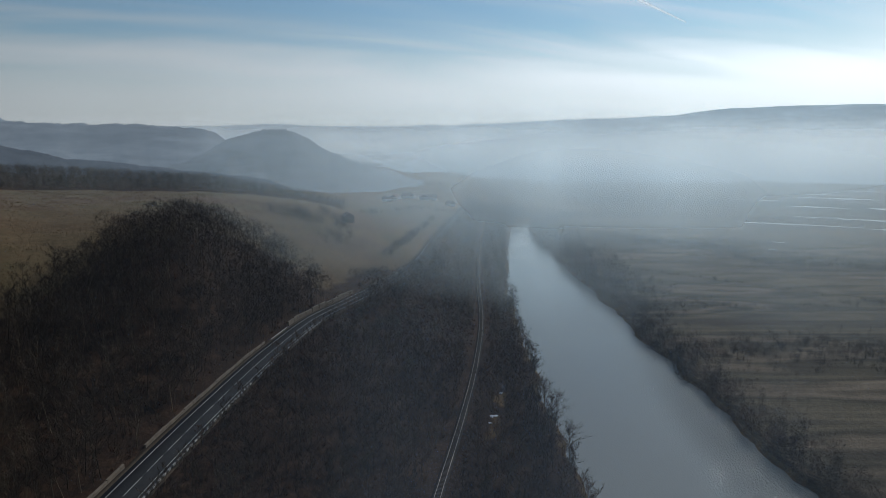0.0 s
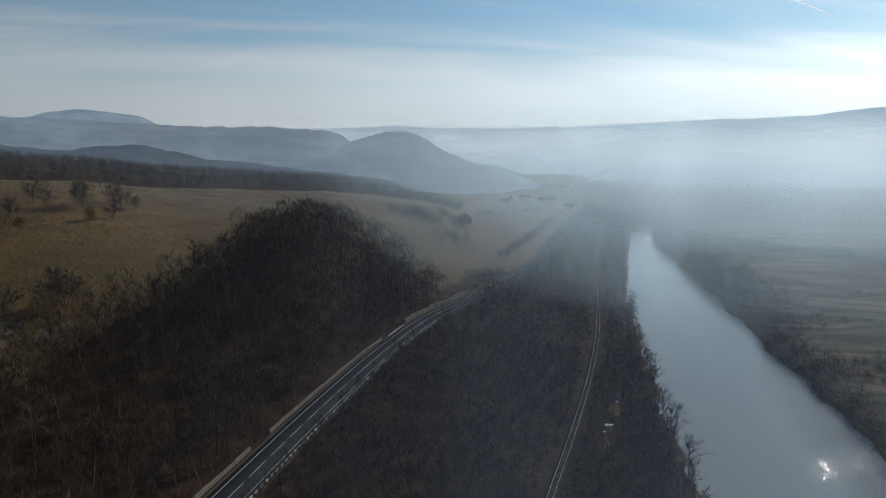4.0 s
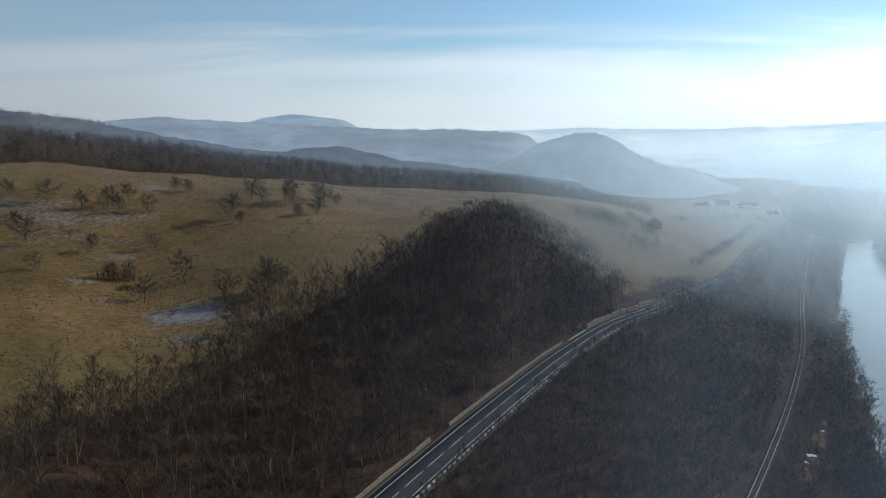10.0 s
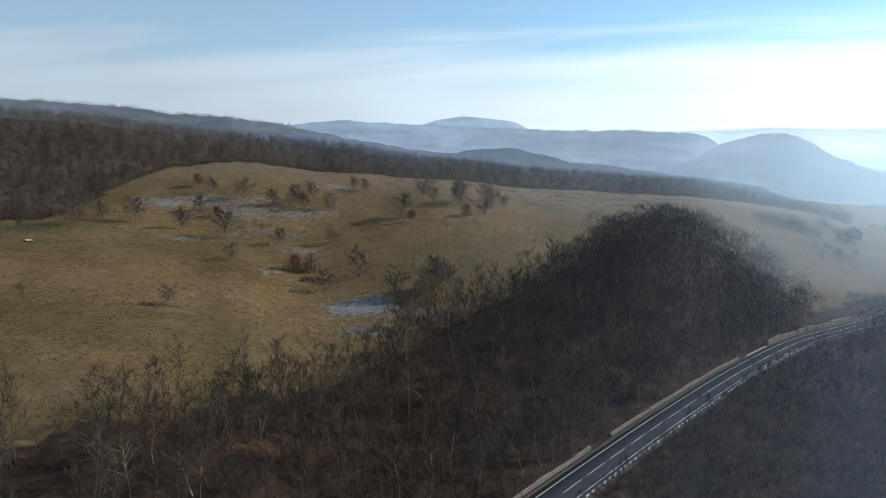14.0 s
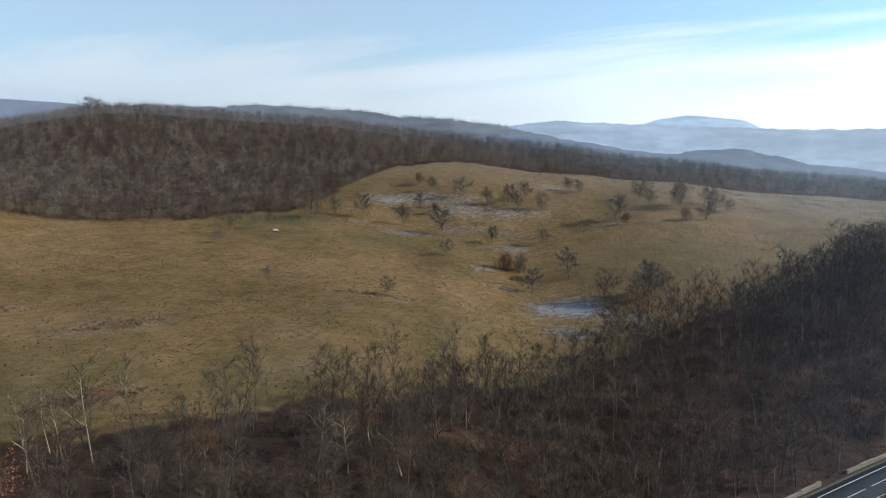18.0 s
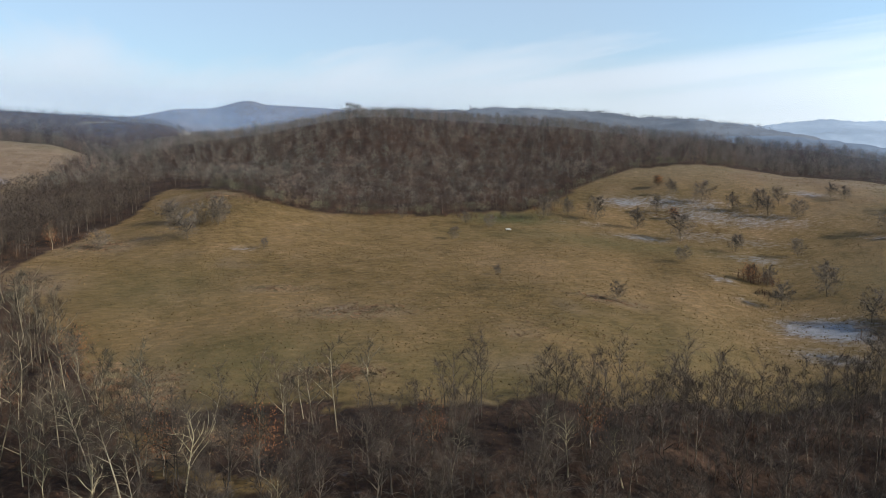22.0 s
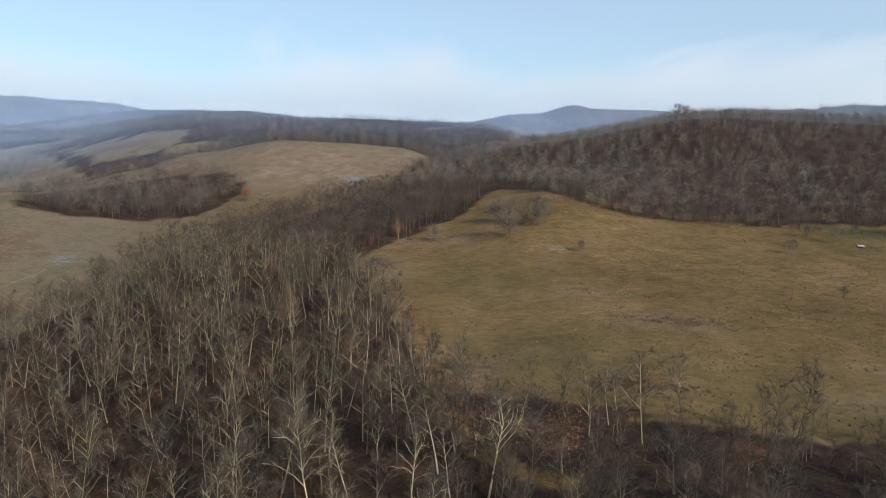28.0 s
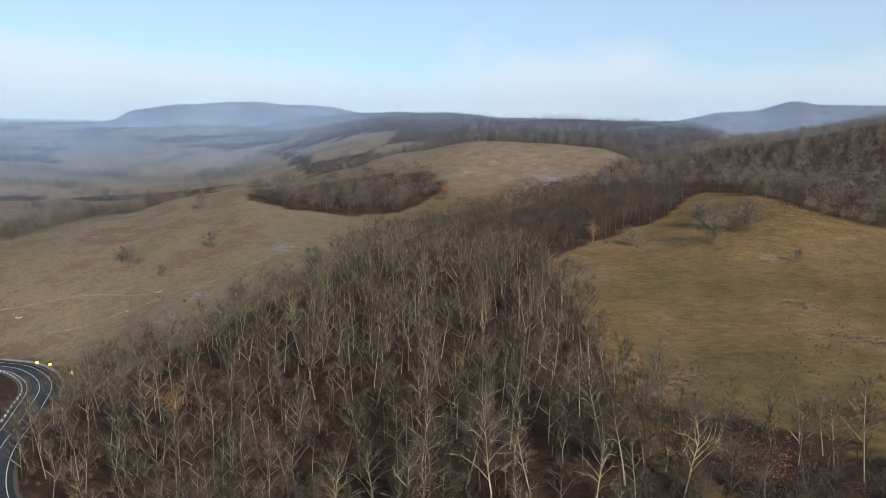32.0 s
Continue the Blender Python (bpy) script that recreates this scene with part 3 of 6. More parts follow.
HEATH = [(81.9, 211, 3.5, 6, 1), (83.3, 164, 3.5, 4, 1), (99.3, 165, 4, 14, 1), (95, 138, 6, 6, .8), (61.2, 244, 3, 4, .8), (101, 322, 4, 14, .9), (106, 270, 3, 20, .8), (70, 148, 8, 5, .5), (88, 242, 3, 4, .7), (91, 390, 4, 14, .7), (111, 560, 10, 70, 1.2), (122, 620, 4, 50, 1.0)]
# greener grass, and near the wood shade painted into the meadow
GREEN_AND_SHADE = [(69, 385, 4, 16, 1.0), (75, 170, 14, 22, .3), (86, 185, 10, 34, .3), (35, 330, 9, 40, .5), (128, 340, 5, 60, .7), (97, 250, 6, 40, .35), (62, 350, 10, 16, .5), (54, 205, 10, 40, .4), (70, 165, 12, 26, .45), (90, 172, 13, 30, .5)]
ground = build_ground()

# ---- river, road, railway ----
def ribbon(fx, y0, y1, step_, lo, hi, dz, n=1, z=None):
    """Arrays of a strip between two offsets from a line x(y)."""
    ys = np.arange(y0, y1 + step_, step_)
    xs = fx(ys)
    tx, ty = np.gradient(xs), np.gradient(ys)
    ln = np.hypot(tx, ty)
    nx, ny = ty / ln, -tx / ln
    offs = np.linspace(lo, hi, n + 1)
    v = np.stack([np.stack([xs + nx * o, ys + ny * o, np.full_like(xs, dz) if z is None else z(xs, ys) + dz], -1) for o in offs], 1)
    i = np.arange(len(ys) * (n + 1)).reshape(len(ys), n + 1)
    f = np.stack([i[:-1, :-1], i[:-1, 1:], i[1:, 1:], i[1:, :-1]], -1).reshape(-1, 4)
    return v.reshape(-1, 3), f


def slab(name, fx, y0, y1, st, lo, hi, z0, z1, mat, parent=None):
    """A closed strip with thickness along a line."""
    a, f = ribbon(fx, y0, y1, st, lo, hi, z1)
    b, _ = ribbon(fx, y0, y1, st, lo, hi, z0)
    n = len(a)
    k = np.arange(0, n - 2, 2)
    left = np.stack([k, k + 2, k + 2 + n, k + n], -1)
    right = np.stack([k + 1, k + 1 + n, k + 3 + n, k + 3], -1)
    ends = np.array([[0, n, n + 1, 1], [n - 2, n - 1, 2 * n - 1, 2 * n - 2]])
    me = mesh_of(name, np.concatenate([a, b]), np.concatenate([f, left, right, ends]), [mat])
    return part(name, me, mat, parent)


def build_river():
    ys = np.concatenate([np.arange(-400, 900, 4.0)])
    L, R = bank_l(ys) - 4, bank_r(ys) + 4
    t = np.linspace(0, 1, 24)
    X = L[:, None] + (R - L)[:, None] * t
    v = np.stack([X, np.broadcast_to(ys[:, None], X.shape), np.full_like(X, WATER)], -1)
    i = np.arange(X.size).reshape(X.shape)
    f = np.stack([i[:-1, :-1], i[:-1, 1:], i[1:, 1:], i[1:, :-1]], -1).reshape(-1, 4)
    tagged(new("water", mesh_of("water", v.reshape(-1, 3), f, [M_WATER], smooth=True)), "calm grey river water with fine ripples", "water", kind="structure")


build_river()
road = tagged(slab("road", road_x, -258, 998, 2.0, -4.9, 4.9, -0.4, 0.05, M_ASPHALT), "dark asphalt two-lane road with white markings", "road", kind="structure")

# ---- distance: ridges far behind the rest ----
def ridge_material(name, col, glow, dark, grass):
    """Wooded slopes with the haze of miles of air painted in as emission."""
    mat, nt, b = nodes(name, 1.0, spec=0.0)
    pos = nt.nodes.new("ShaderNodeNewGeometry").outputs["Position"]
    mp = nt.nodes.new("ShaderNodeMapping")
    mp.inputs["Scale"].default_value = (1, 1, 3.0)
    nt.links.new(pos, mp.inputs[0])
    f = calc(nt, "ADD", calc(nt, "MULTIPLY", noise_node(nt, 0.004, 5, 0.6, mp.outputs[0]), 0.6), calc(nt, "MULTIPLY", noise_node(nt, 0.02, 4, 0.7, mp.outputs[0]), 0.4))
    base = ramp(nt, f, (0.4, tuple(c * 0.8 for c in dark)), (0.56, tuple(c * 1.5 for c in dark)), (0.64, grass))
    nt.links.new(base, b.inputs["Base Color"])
    # blue-grey glow in place of haze; the hills themselves give no light
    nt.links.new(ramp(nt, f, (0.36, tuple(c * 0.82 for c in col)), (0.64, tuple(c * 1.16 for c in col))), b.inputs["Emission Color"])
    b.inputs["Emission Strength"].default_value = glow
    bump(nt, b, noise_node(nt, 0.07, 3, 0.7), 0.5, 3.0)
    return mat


RIDGE_SPOTS = []


def backdrop_ridge(label, d, crest, col, glow=0.8, dark=(0.05, 0.05, 0.05), rough=6.0, seed=0, trees=0):
    """A long hill: its crest by bearing and height angle, falling away in front and behind."""
    crest = sorted(crest)
    a = np.arange(crest[0][0], crest[-1][0], 0.16)
    ca, ce = np.array([c[0] for c in crest]), np.array([c[1] for c in crest])
    e = np.interp(a, ca, ce)
    k = np.exp(-np.linspace(-2, 2, 11) ** 2)
    e = np.convolve(np.pad(e, 5, "edge"), k / k.sum(), "valid")
    jag = 0.75 * rough * (0.6 * value_noise(a * d / 57.3, 0 * a, 14, seed) + 0.6 * value_noise(a * d / 57.3, 0 * a, 5, seed + 1)) + 2.2 * rough * value_noise(a * d / 57.3, 0 * a, 90, seed + 2) * 0.3
    ends = smooth(a, a[0], a[0] + 7) * (1 - smooth(a, a[-1] - 7, a[-1]))
    top = (H + d * np.tan(np.radians(e)) + 25) * ends - 25
    rows = []
    for r in (0.66, 0.70, 0.74, 0.78, 0.82, 0.86, 0.90, 0.93, 0.96, 0.98, 0.99, 1.0, 1.03, 1.1, 1.2):
        share = float(smooth(r, 0.64, 1.0) if r <= 1 else 1 - smooth(r, 1.0, 1.2))
        arc = a * d / 57.3
        z = -25 + (top + 25) * share * (1 + (1 - share) * (0.5 * value_noise(arc, 0 * a + r * d, d * 0.06, seed + 5) + 0.25 * value_noise(arc, 0 * a + r * d, d * 0.02, seed + 6)))
        z = z + jag * ends * (1.0 if r > 0.97 else 0.5 * value_noise(arc, 0 * a + r * d, 30, seed + 7))
        rows.append(np.stack([-r * d * np.sin(np.radians(a)), r * d * np.cos(np.radians(a)), z], -1))
    v = np.stack(rows)
    if trees:
        # spots for the trees that stand on the crest and in clumps on the slope
        rng = np.random.default_rng(seed)
        k = np.where(rng.uniform(0, 1, trees) < 0.4, rng.integers(9, 12, trees), rng.integers(1, 12, trees))
        q = v[k, rng.integers(60, v.shape[1] - 60, trees)] + rng.normal(0, 1, (trees, 3)) * (9, 9, 0)
        RIDGE_SPOTS.append(q[(k > 8) | (value_noise(q[:, 0], q[:, 1], 120, seed) > -0.1)])
    i = np.arange(v.shape[0] * v.shape[1]).reshape(v.shape[:2])
    f = np.stack([i[:-1, :-1], i[:-1, 1:], i[1:, 1:], i[1:, :-1]], -1).reshape(-1, 4)
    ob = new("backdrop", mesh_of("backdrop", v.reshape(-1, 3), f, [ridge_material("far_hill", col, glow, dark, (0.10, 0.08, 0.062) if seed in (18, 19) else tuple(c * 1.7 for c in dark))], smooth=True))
    return tagged(ob, label, "hill", kind="structure")


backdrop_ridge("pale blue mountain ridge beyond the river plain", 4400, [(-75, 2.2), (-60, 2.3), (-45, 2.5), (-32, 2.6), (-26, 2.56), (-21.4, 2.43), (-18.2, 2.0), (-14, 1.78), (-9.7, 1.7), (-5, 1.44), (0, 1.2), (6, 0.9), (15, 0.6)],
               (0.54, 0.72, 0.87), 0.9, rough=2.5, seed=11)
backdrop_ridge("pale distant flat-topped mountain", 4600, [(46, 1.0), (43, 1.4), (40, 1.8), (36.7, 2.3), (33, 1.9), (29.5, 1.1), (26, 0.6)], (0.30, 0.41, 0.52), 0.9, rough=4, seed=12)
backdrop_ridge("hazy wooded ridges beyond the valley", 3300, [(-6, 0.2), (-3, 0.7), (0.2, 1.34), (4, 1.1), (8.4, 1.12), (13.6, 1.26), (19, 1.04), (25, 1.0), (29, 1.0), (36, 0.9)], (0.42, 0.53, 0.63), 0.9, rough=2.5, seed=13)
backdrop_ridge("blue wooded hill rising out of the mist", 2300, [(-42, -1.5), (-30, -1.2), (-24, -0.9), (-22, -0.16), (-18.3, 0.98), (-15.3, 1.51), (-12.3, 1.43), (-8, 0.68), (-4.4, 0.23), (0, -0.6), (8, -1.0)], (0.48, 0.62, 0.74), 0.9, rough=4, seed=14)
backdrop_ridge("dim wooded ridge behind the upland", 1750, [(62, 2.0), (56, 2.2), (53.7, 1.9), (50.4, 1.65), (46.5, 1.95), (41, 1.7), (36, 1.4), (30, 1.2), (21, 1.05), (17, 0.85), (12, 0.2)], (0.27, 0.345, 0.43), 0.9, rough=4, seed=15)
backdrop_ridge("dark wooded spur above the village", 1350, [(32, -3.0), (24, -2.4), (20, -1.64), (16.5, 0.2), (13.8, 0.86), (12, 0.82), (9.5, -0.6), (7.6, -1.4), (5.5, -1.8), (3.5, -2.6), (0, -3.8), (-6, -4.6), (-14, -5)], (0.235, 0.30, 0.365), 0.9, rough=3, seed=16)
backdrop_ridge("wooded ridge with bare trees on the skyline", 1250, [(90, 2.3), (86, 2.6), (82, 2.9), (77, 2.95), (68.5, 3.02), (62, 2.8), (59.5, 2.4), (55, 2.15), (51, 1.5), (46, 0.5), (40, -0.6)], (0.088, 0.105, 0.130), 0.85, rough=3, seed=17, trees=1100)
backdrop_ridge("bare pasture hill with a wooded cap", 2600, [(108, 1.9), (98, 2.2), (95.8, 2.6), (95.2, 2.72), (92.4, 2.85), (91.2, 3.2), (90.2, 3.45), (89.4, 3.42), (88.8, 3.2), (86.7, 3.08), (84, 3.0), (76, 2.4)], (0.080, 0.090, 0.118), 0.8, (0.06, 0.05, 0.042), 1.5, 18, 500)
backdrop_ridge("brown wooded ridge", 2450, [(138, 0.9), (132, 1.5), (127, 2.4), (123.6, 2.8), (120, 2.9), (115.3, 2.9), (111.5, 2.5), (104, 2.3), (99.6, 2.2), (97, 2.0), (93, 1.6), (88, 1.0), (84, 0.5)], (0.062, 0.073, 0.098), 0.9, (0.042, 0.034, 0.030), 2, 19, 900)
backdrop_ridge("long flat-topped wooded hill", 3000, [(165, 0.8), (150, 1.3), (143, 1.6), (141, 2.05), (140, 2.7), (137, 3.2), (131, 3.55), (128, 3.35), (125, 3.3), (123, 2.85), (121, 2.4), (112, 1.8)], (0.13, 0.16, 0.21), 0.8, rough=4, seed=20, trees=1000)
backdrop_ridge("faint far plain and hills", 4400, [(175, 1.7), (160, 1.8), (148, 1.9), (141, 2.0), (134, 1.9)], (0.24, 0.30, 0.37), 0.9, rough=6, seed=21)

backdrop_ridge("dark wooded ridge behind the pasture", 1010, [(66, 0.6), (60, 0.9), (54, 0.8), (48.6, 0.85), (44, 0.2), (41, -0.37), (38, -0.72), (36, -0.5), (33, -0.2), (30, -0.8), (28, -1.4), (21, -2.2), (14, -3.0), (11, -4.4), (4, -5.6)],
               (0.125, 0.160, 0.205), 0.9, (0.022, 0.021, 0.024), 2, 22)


# ---- trees ----
def frustum(p0, p1, r0, r1, n):
    """A tapered limb of n sides."""
    p0, p1 = np.asarray(p0, float), np.asarray(p1, float)
    d = p1 - p0
    d = d / (np.linalg.norm(d) + 1e-9)
    a = np.cross(d, (0.3, 0.8, 0.5) if abs(d[2]) > 0.9 else (0, 0, 1.0))
    a /= np.linalg.norm(a)
    b = np.cross(d, a)
    t = np.arange(n) * 2 * math.pi / n
    ring = np.cos(t)[:, None] * a + np.sin(t)[:, None] * b
    v = np.concatenate([p0 + ring * r0, p1 + ring * r1])
    i = np.arange(n)
    j = (i + 1) % n
    return v, np.concatenate([np.stack([i, j, j + n], -1), np.stack([i, j + n, i + n], -1)])


class Pile:
    """Triangles gathered into one mesh."""

    def __init__(self):
        self.v, self.f, self.m, self.n = [], [], [], 0

    def add(self, v, f, m=0):
        self.v.append(v)
        self.f.append(f + self.n)
        self.m.append(np.full(len(f), m))
        self.n += len(v)

    def arrays(self):
        return np.concatenate(self.v), np.concatenate(self.f), np.concatenate(self.m)


def slivers(rng, start, way, length, width):
    """Thin three-cornered twigs, all at once."""
    n = len(start)
    way = way / np.linalg.norm(way, axis=1, keepdims=True)
    side = np.cross(way, rng.normal(size=(n, 3)))
    side /= np.linalg.norm(side, axis=1, keepdims=True)
    v = np.stack([start - side * width[:, None], start + side * width[:, None], start + way * length[:, None]], 1)
    return v.reshape(-1, 3), np.arange(n * 3).reshape(n, 3)


def bare_tree(seed, h=14.0, spread=3.6, base=0.4, limbs=12, forks=3, twigs=280, sides=5, upright=0.75, tw=0.045, fine=True, wild=0.55):
    """Trunk and crown of a leafless tree: (trunk arrays, crown arrays)."""
    rng = np.random.default_rng(seed)
    trunk, crown = Pile(), Pile()
    segs = 4 if fine else 2
    pts = [np.zeros(3)]
    lean = rng.normal(0, 0.07, 2)
    for k in range(segs):
        q = pts[-1] + np.array([lean[0] + rng.normal(0, 0.09), lean[1] + rng.normal(0, 0.09), 1.0]) * h * 0.88 / segs
        pts.append(q)
    r = np.linspace(h * (0.0088 if sides > 3 else 0.006) + 0.03, 0.03, segs + 1)
    for k in range(segs):
        trunk.add(*frustum(pts[k] - (0, 0, 0.5 if k == 0 else 0), pts[k + 1], r[k] * (1.25 if k == 0 else 1), r[k + 1], sides))
    along = lambda t: pts[min(int(t * segs), segs - 1)] + (pts[min(int(t * segs), segs - 1) + 1] - pts[min(int(t * segs), segs - 1)]) * (t * segs - min(int(t * segs), segs - 1))
    tips = []
    g = rng.uniform(0, 6.28)
    for k in range(limbs):
        t = base + (0.97 - base) * (k + rng.uniform(0, 0.8)) / limbs
        g += 2.4 + rng.normal(0, 0.3)
        p = along(t)
        reach = spread * (1.05 - 0.75 * ((t - base) / (1 - base)) ** 1.5) * rng.uniform(0.75, 1.2)
        rise = upright * rng.uniform(0.7, 1.4)
        rr = 0.026 + 0.014 * reach
        # a limb leaves steeply and arches outward, bending a little at every joint
        way = np.array([math.cos(g), math.sin(g), rise * 1.5])
        way /= np.linalg.norm(way)
        arm, n = [p], 3 if fine else 2
        for q in range(n):
            step_ = way * reach * 1.15 / n
            if fine:
                step_ = step_ * (1, 1, 1.15 - 0.3 * q)
            arm.append(arm[-1] + step_)
            way = way + rng.normal(0, 0.24 if fine else 0.15, 3)
            way /= np.linalg.norm(way)
        for q in range(n):
            crown.add(*frustum(arm[q], arm[q + 1], rr * (1 - 0.85 * q / n), rr * (1 - 0.85 * (q + 1) / n), 3))
            tips.append((arm[q + 1], arm[q + 1] - arm[q]))
        tips.append((arm[0] * 0.5 + arm[1] * 0.5, arm[1] - arm[0]))
        for _ in range(forks):
            u = rng.uniform(0.2, 0.95) * n
            k0 = min(int(u), n - 1)
            q = arm[k0] + (arm[k0 + 1] - arm[k0]) * (u - k0)
            w = (arm[-1] - p) / np.linalg.norm(arm[-1] - p) + rng.normal(0, 0.62, 3) + (0, 0, 0.2)
            w = w / np.linalg.norm(w) * reach * rng.uniform(0.3, 0.65)
            if fine:
                h1 = q + w * 0.5
                w2 = w * 0.5 + rng.normal(0, 0.16, 3) * np.linalg.norm(w)
                crown.add(*frustum(q, h1, rr * 0.5, rr * 0.3, 3))
                crown.add(*frustum(h1, h1 + w2, rr * 0.3, 0.008, 3))
                tips += [(h1, w), (h1 + w2, w2)]
            else:
                crown.add(*frustum(q, q + w, rr * 0.42, 0.012, 3))
                tips += [(q + w * 0.6, w), (q + w, w)]
    tips.append((pts[-1], np.array([0, 0, 1.0])))
    ti = rng.integers(0, len(tips), twigs)
    at, on = np.array([q[0] for q in tips]), np.array([q[1] for q in tips])
    st = at[ti] - on[ti] * rng.uniform(0, 0.55, (twigs, 1)) + rng.normal(0, 0.07 * spread, (twigs, 3))
    wy = on[ti] / (np.linalg.norm(on[ti], axis=1, keepdims=True) + 1e-9) + rng.normal(0, wild, (twigs, 3)) + (0, 0, 0.35)
    ln = rng.uniform(0.5, 1.5, twigs) * h / 14
    crown.add(*slivers(rng, st, wy, ln, rng.uniform(0.6, 1.2, twigs) * tw), 1)
    # longer rods that carry the twigs upwards
    rods = twigs // 6
    ti = rng.integers(0, len(tips), rods)
    wy = on[ti] / (np.linalg.norm(on[ti], axis=1, keepdims=True) + 1e-9) * 0.8 + rng.normal(0, 0.55, (rods, 3)) + (0, 0, 0.4)
    crown.add(*slivers(rng, at[ti] - on[ti] * rng.uniform(0, 0.4, (rods, 1)), wy, rng.uniform(1.6, 3.2, rods) * h / 16, rng.uniform(0.8, 1.4, rods) * tw * 1.5), 1)
    return trunk.arrays(), crown.arrays()


def far_tree(seed, h, spread, n, tw):
    """A leafless tree for the distance: a stem and a fuzzy crown of upswept twigs."""
    rng = np.random.default_rng(seed)
    trunk, crown = Pile(), Pile()
    trunk.add(*frustum((0, 0, -0.5), (0, 0, h * 0.55), 0.1, 0.05, 3))
    u = rng.normal(size=(n, 3))
    u *= (rng.uniform(0.25, 1, (n, 1)) ** 0.6) / np.linalg.norm(u, axis=1, keepdims=True)
    st = u * (spread * 0.8, spread * 0.8, h * 0.40) + (0, 0, h * 0.42)
    wy = u * (0.5, 0.5, 0.4) + rng.normal(0, 0.7, (n, 3)) + (0, 0, 0.1)
    crown.add(*slivers(rng, st, wy, rng.uniform(0.05, 0.10, n) * h, rng.uniform(0.6, 1.3, n) * tw), 1)
    return trunk.arrays(), crown.arrays()


def round_tree(seed, h, spread, limbs, twigs, tw):
    """A leafless tree at middle distance: stem, limbs that fan out of it, a rounded haze of twigs."""
    rng = np.random.default_rng(seed)
    trunk, crown = Pile(), Pile()
    trunk.add(*frustum((0, 0, -0.5), (0, 0, h * 0.75), h * 0.007, 0.04, 3))
    st = np.stack([np.zeros(limbs), np.zeros(limbs), rng.uniform(0.2, 0.65, limbs) * h], -1)
    g = rng.uniform(0, 6.283, limbs)
    wy = np.stack([np.cos(g), np.sin(g), rng.uniform(0.5, 1.4, limbs)], -1)
    crown.add(*slivers(rng, st, wy, rng.uniform(0.8, 1.2, limbs) * spread, rng.uniform(0.035, 0.075, limbs)), 0)
    u = rng.normal(size=(twigs, 3))
    u *= (rng.uniform(0.45, 1, (twigs, 1)) ** 0.5) / np.linalg.norm(u, axis=1, keepdims=True)
    u[:, 2] = np.where(u[:, 2] < -0.45, -u[:, 2], u[:, 2])
    st = u * (spread * 0.9, spread * 0.9, h * 0.42) + (0, 0, h * 0.54)
    wy = u * (0.5, 0.5, 0.4) + rng.normal(0, 0.6, (twigs, 3)) + (0, 0, 0.2)
    crown.add(*slivers(rng, st, wy, rng.uniform(0.05, 0.115, twigs) * h, rng.uniform(0.5, 1.2, twigs) * tw), 1)
    return trunk.arrays(), crown.arrays()


def shrub(seed, h=2.0, n=60, tw=0.05, leaf=0):
    """A clump of stems that part from the ground."""
    rng = np.random.default_rng(seed)
    p = Pile()
    st = np.concatenate([rng.normal(0, 0.16 * h, (n, 2)), np.full((n, 1), -0.15)], 1)
    wy = np.concatenate([rng.normal(0, 0.45, (n, 2)), np.ones((n, 1))], 1)
    p.add(*slivers(rng, st, wy, rng.uniform(0.5, 1.15, n) * h, rng.uniform(0.6, 1.4, n) * tw), 0)
    s2 = st + wy * rng.uniform(0.25, 0.8, (n, 1)) * h * 0.8
    p.add(*slivers(rng, s2, wy + rng.normal(0, 0.7, (n, 3)), rng.uniform(0.25, 0.5, n) * h, rng.uniform(0.5, 1.0, n) * tw), 0)
    return p.arrays()


def leaves(seed, centre, spread, n, size):
    """Dry leaves still hanging in a crown."""
    rng = np.random.default_rng(seed)
    c = np.asarray(centre) + rng.normal(0, 1, (n, 3)) * spread
    v, f = slivers(rng, c, rng.normal(size=(n, 3)), rng.uniform(0.7, 1.3, n) * size, rng.uniform(0.3, 0.5, n) * size)
    return v, f, np.zeros(n, int)


def scatter(kinds, x, y, yaw, scale, tall=None, z=None):
    """Many copies of a few shapes joined into one set of arrays; kinds: list of (verts, faces, slot)."""
    rng = np.random.default_rng(len(x))
    pick = rng.integers(0, len(kinds), len(x))
    z = land(x, y) if z is None else z
    tall = scale if tall is None else tall
    V, F, M, n = [], [], [], 0
    for k, (v, f, m) in enumerate(kinds):
        s = np.where(pick == k)[0]
        if not len(s):
            continue
        c, sn = np.cos(yaw[s])[:, None], np.sin(yaw[s])[:, None]
        vx = (v[:, 0] * c - v[:, 1] * sn) * scale[s][:, None] + x[s][:, None]
        vy = (v[:, 0] * sn + v[:, 1] * c) * scale[s][:, None] + y[s][:, None]
        vz = v[:, 2] * tall[s][:, None] + z[s][:, None]
        V.append(np.stack([vx, vy, vz], -1).reshape(-1, 3))
        F.append((f[None] + (np.arange(len(s)) * len(v))[:, None, None] + n).reshape(-1, 3))
        M.append(np.tile(m, len(s)))
        n += len(s) * len(v)
    return np.concatenate(V), np.concatenate(F), np.concatenate(M)


def joined(tc):
    """Trunk and crown as one set of arrays: bark in slot 0, twigs in slot 1."""
    (v, f, m), (w, g, k) = tc
    return np.concatenate([v, w]), np.concatenate([f, g + len(v)]), np.concatenate([m, k])


def jitter_grid(x0, x1, y0, y1, gap, seed):
    rng = np.random.default_rng(seed)
    gx, gy = np.meshgrid(np.arange(x0, x1, gap), np.arange(y0, y1, gap))
    x, y = gx.ravel() + rng.uniform(-0.48, 0.48, gx.size) * gap, gy.ravel() + rng.uniform(-0.48, 0.48, gx.size) * gap
    return x, y, rng


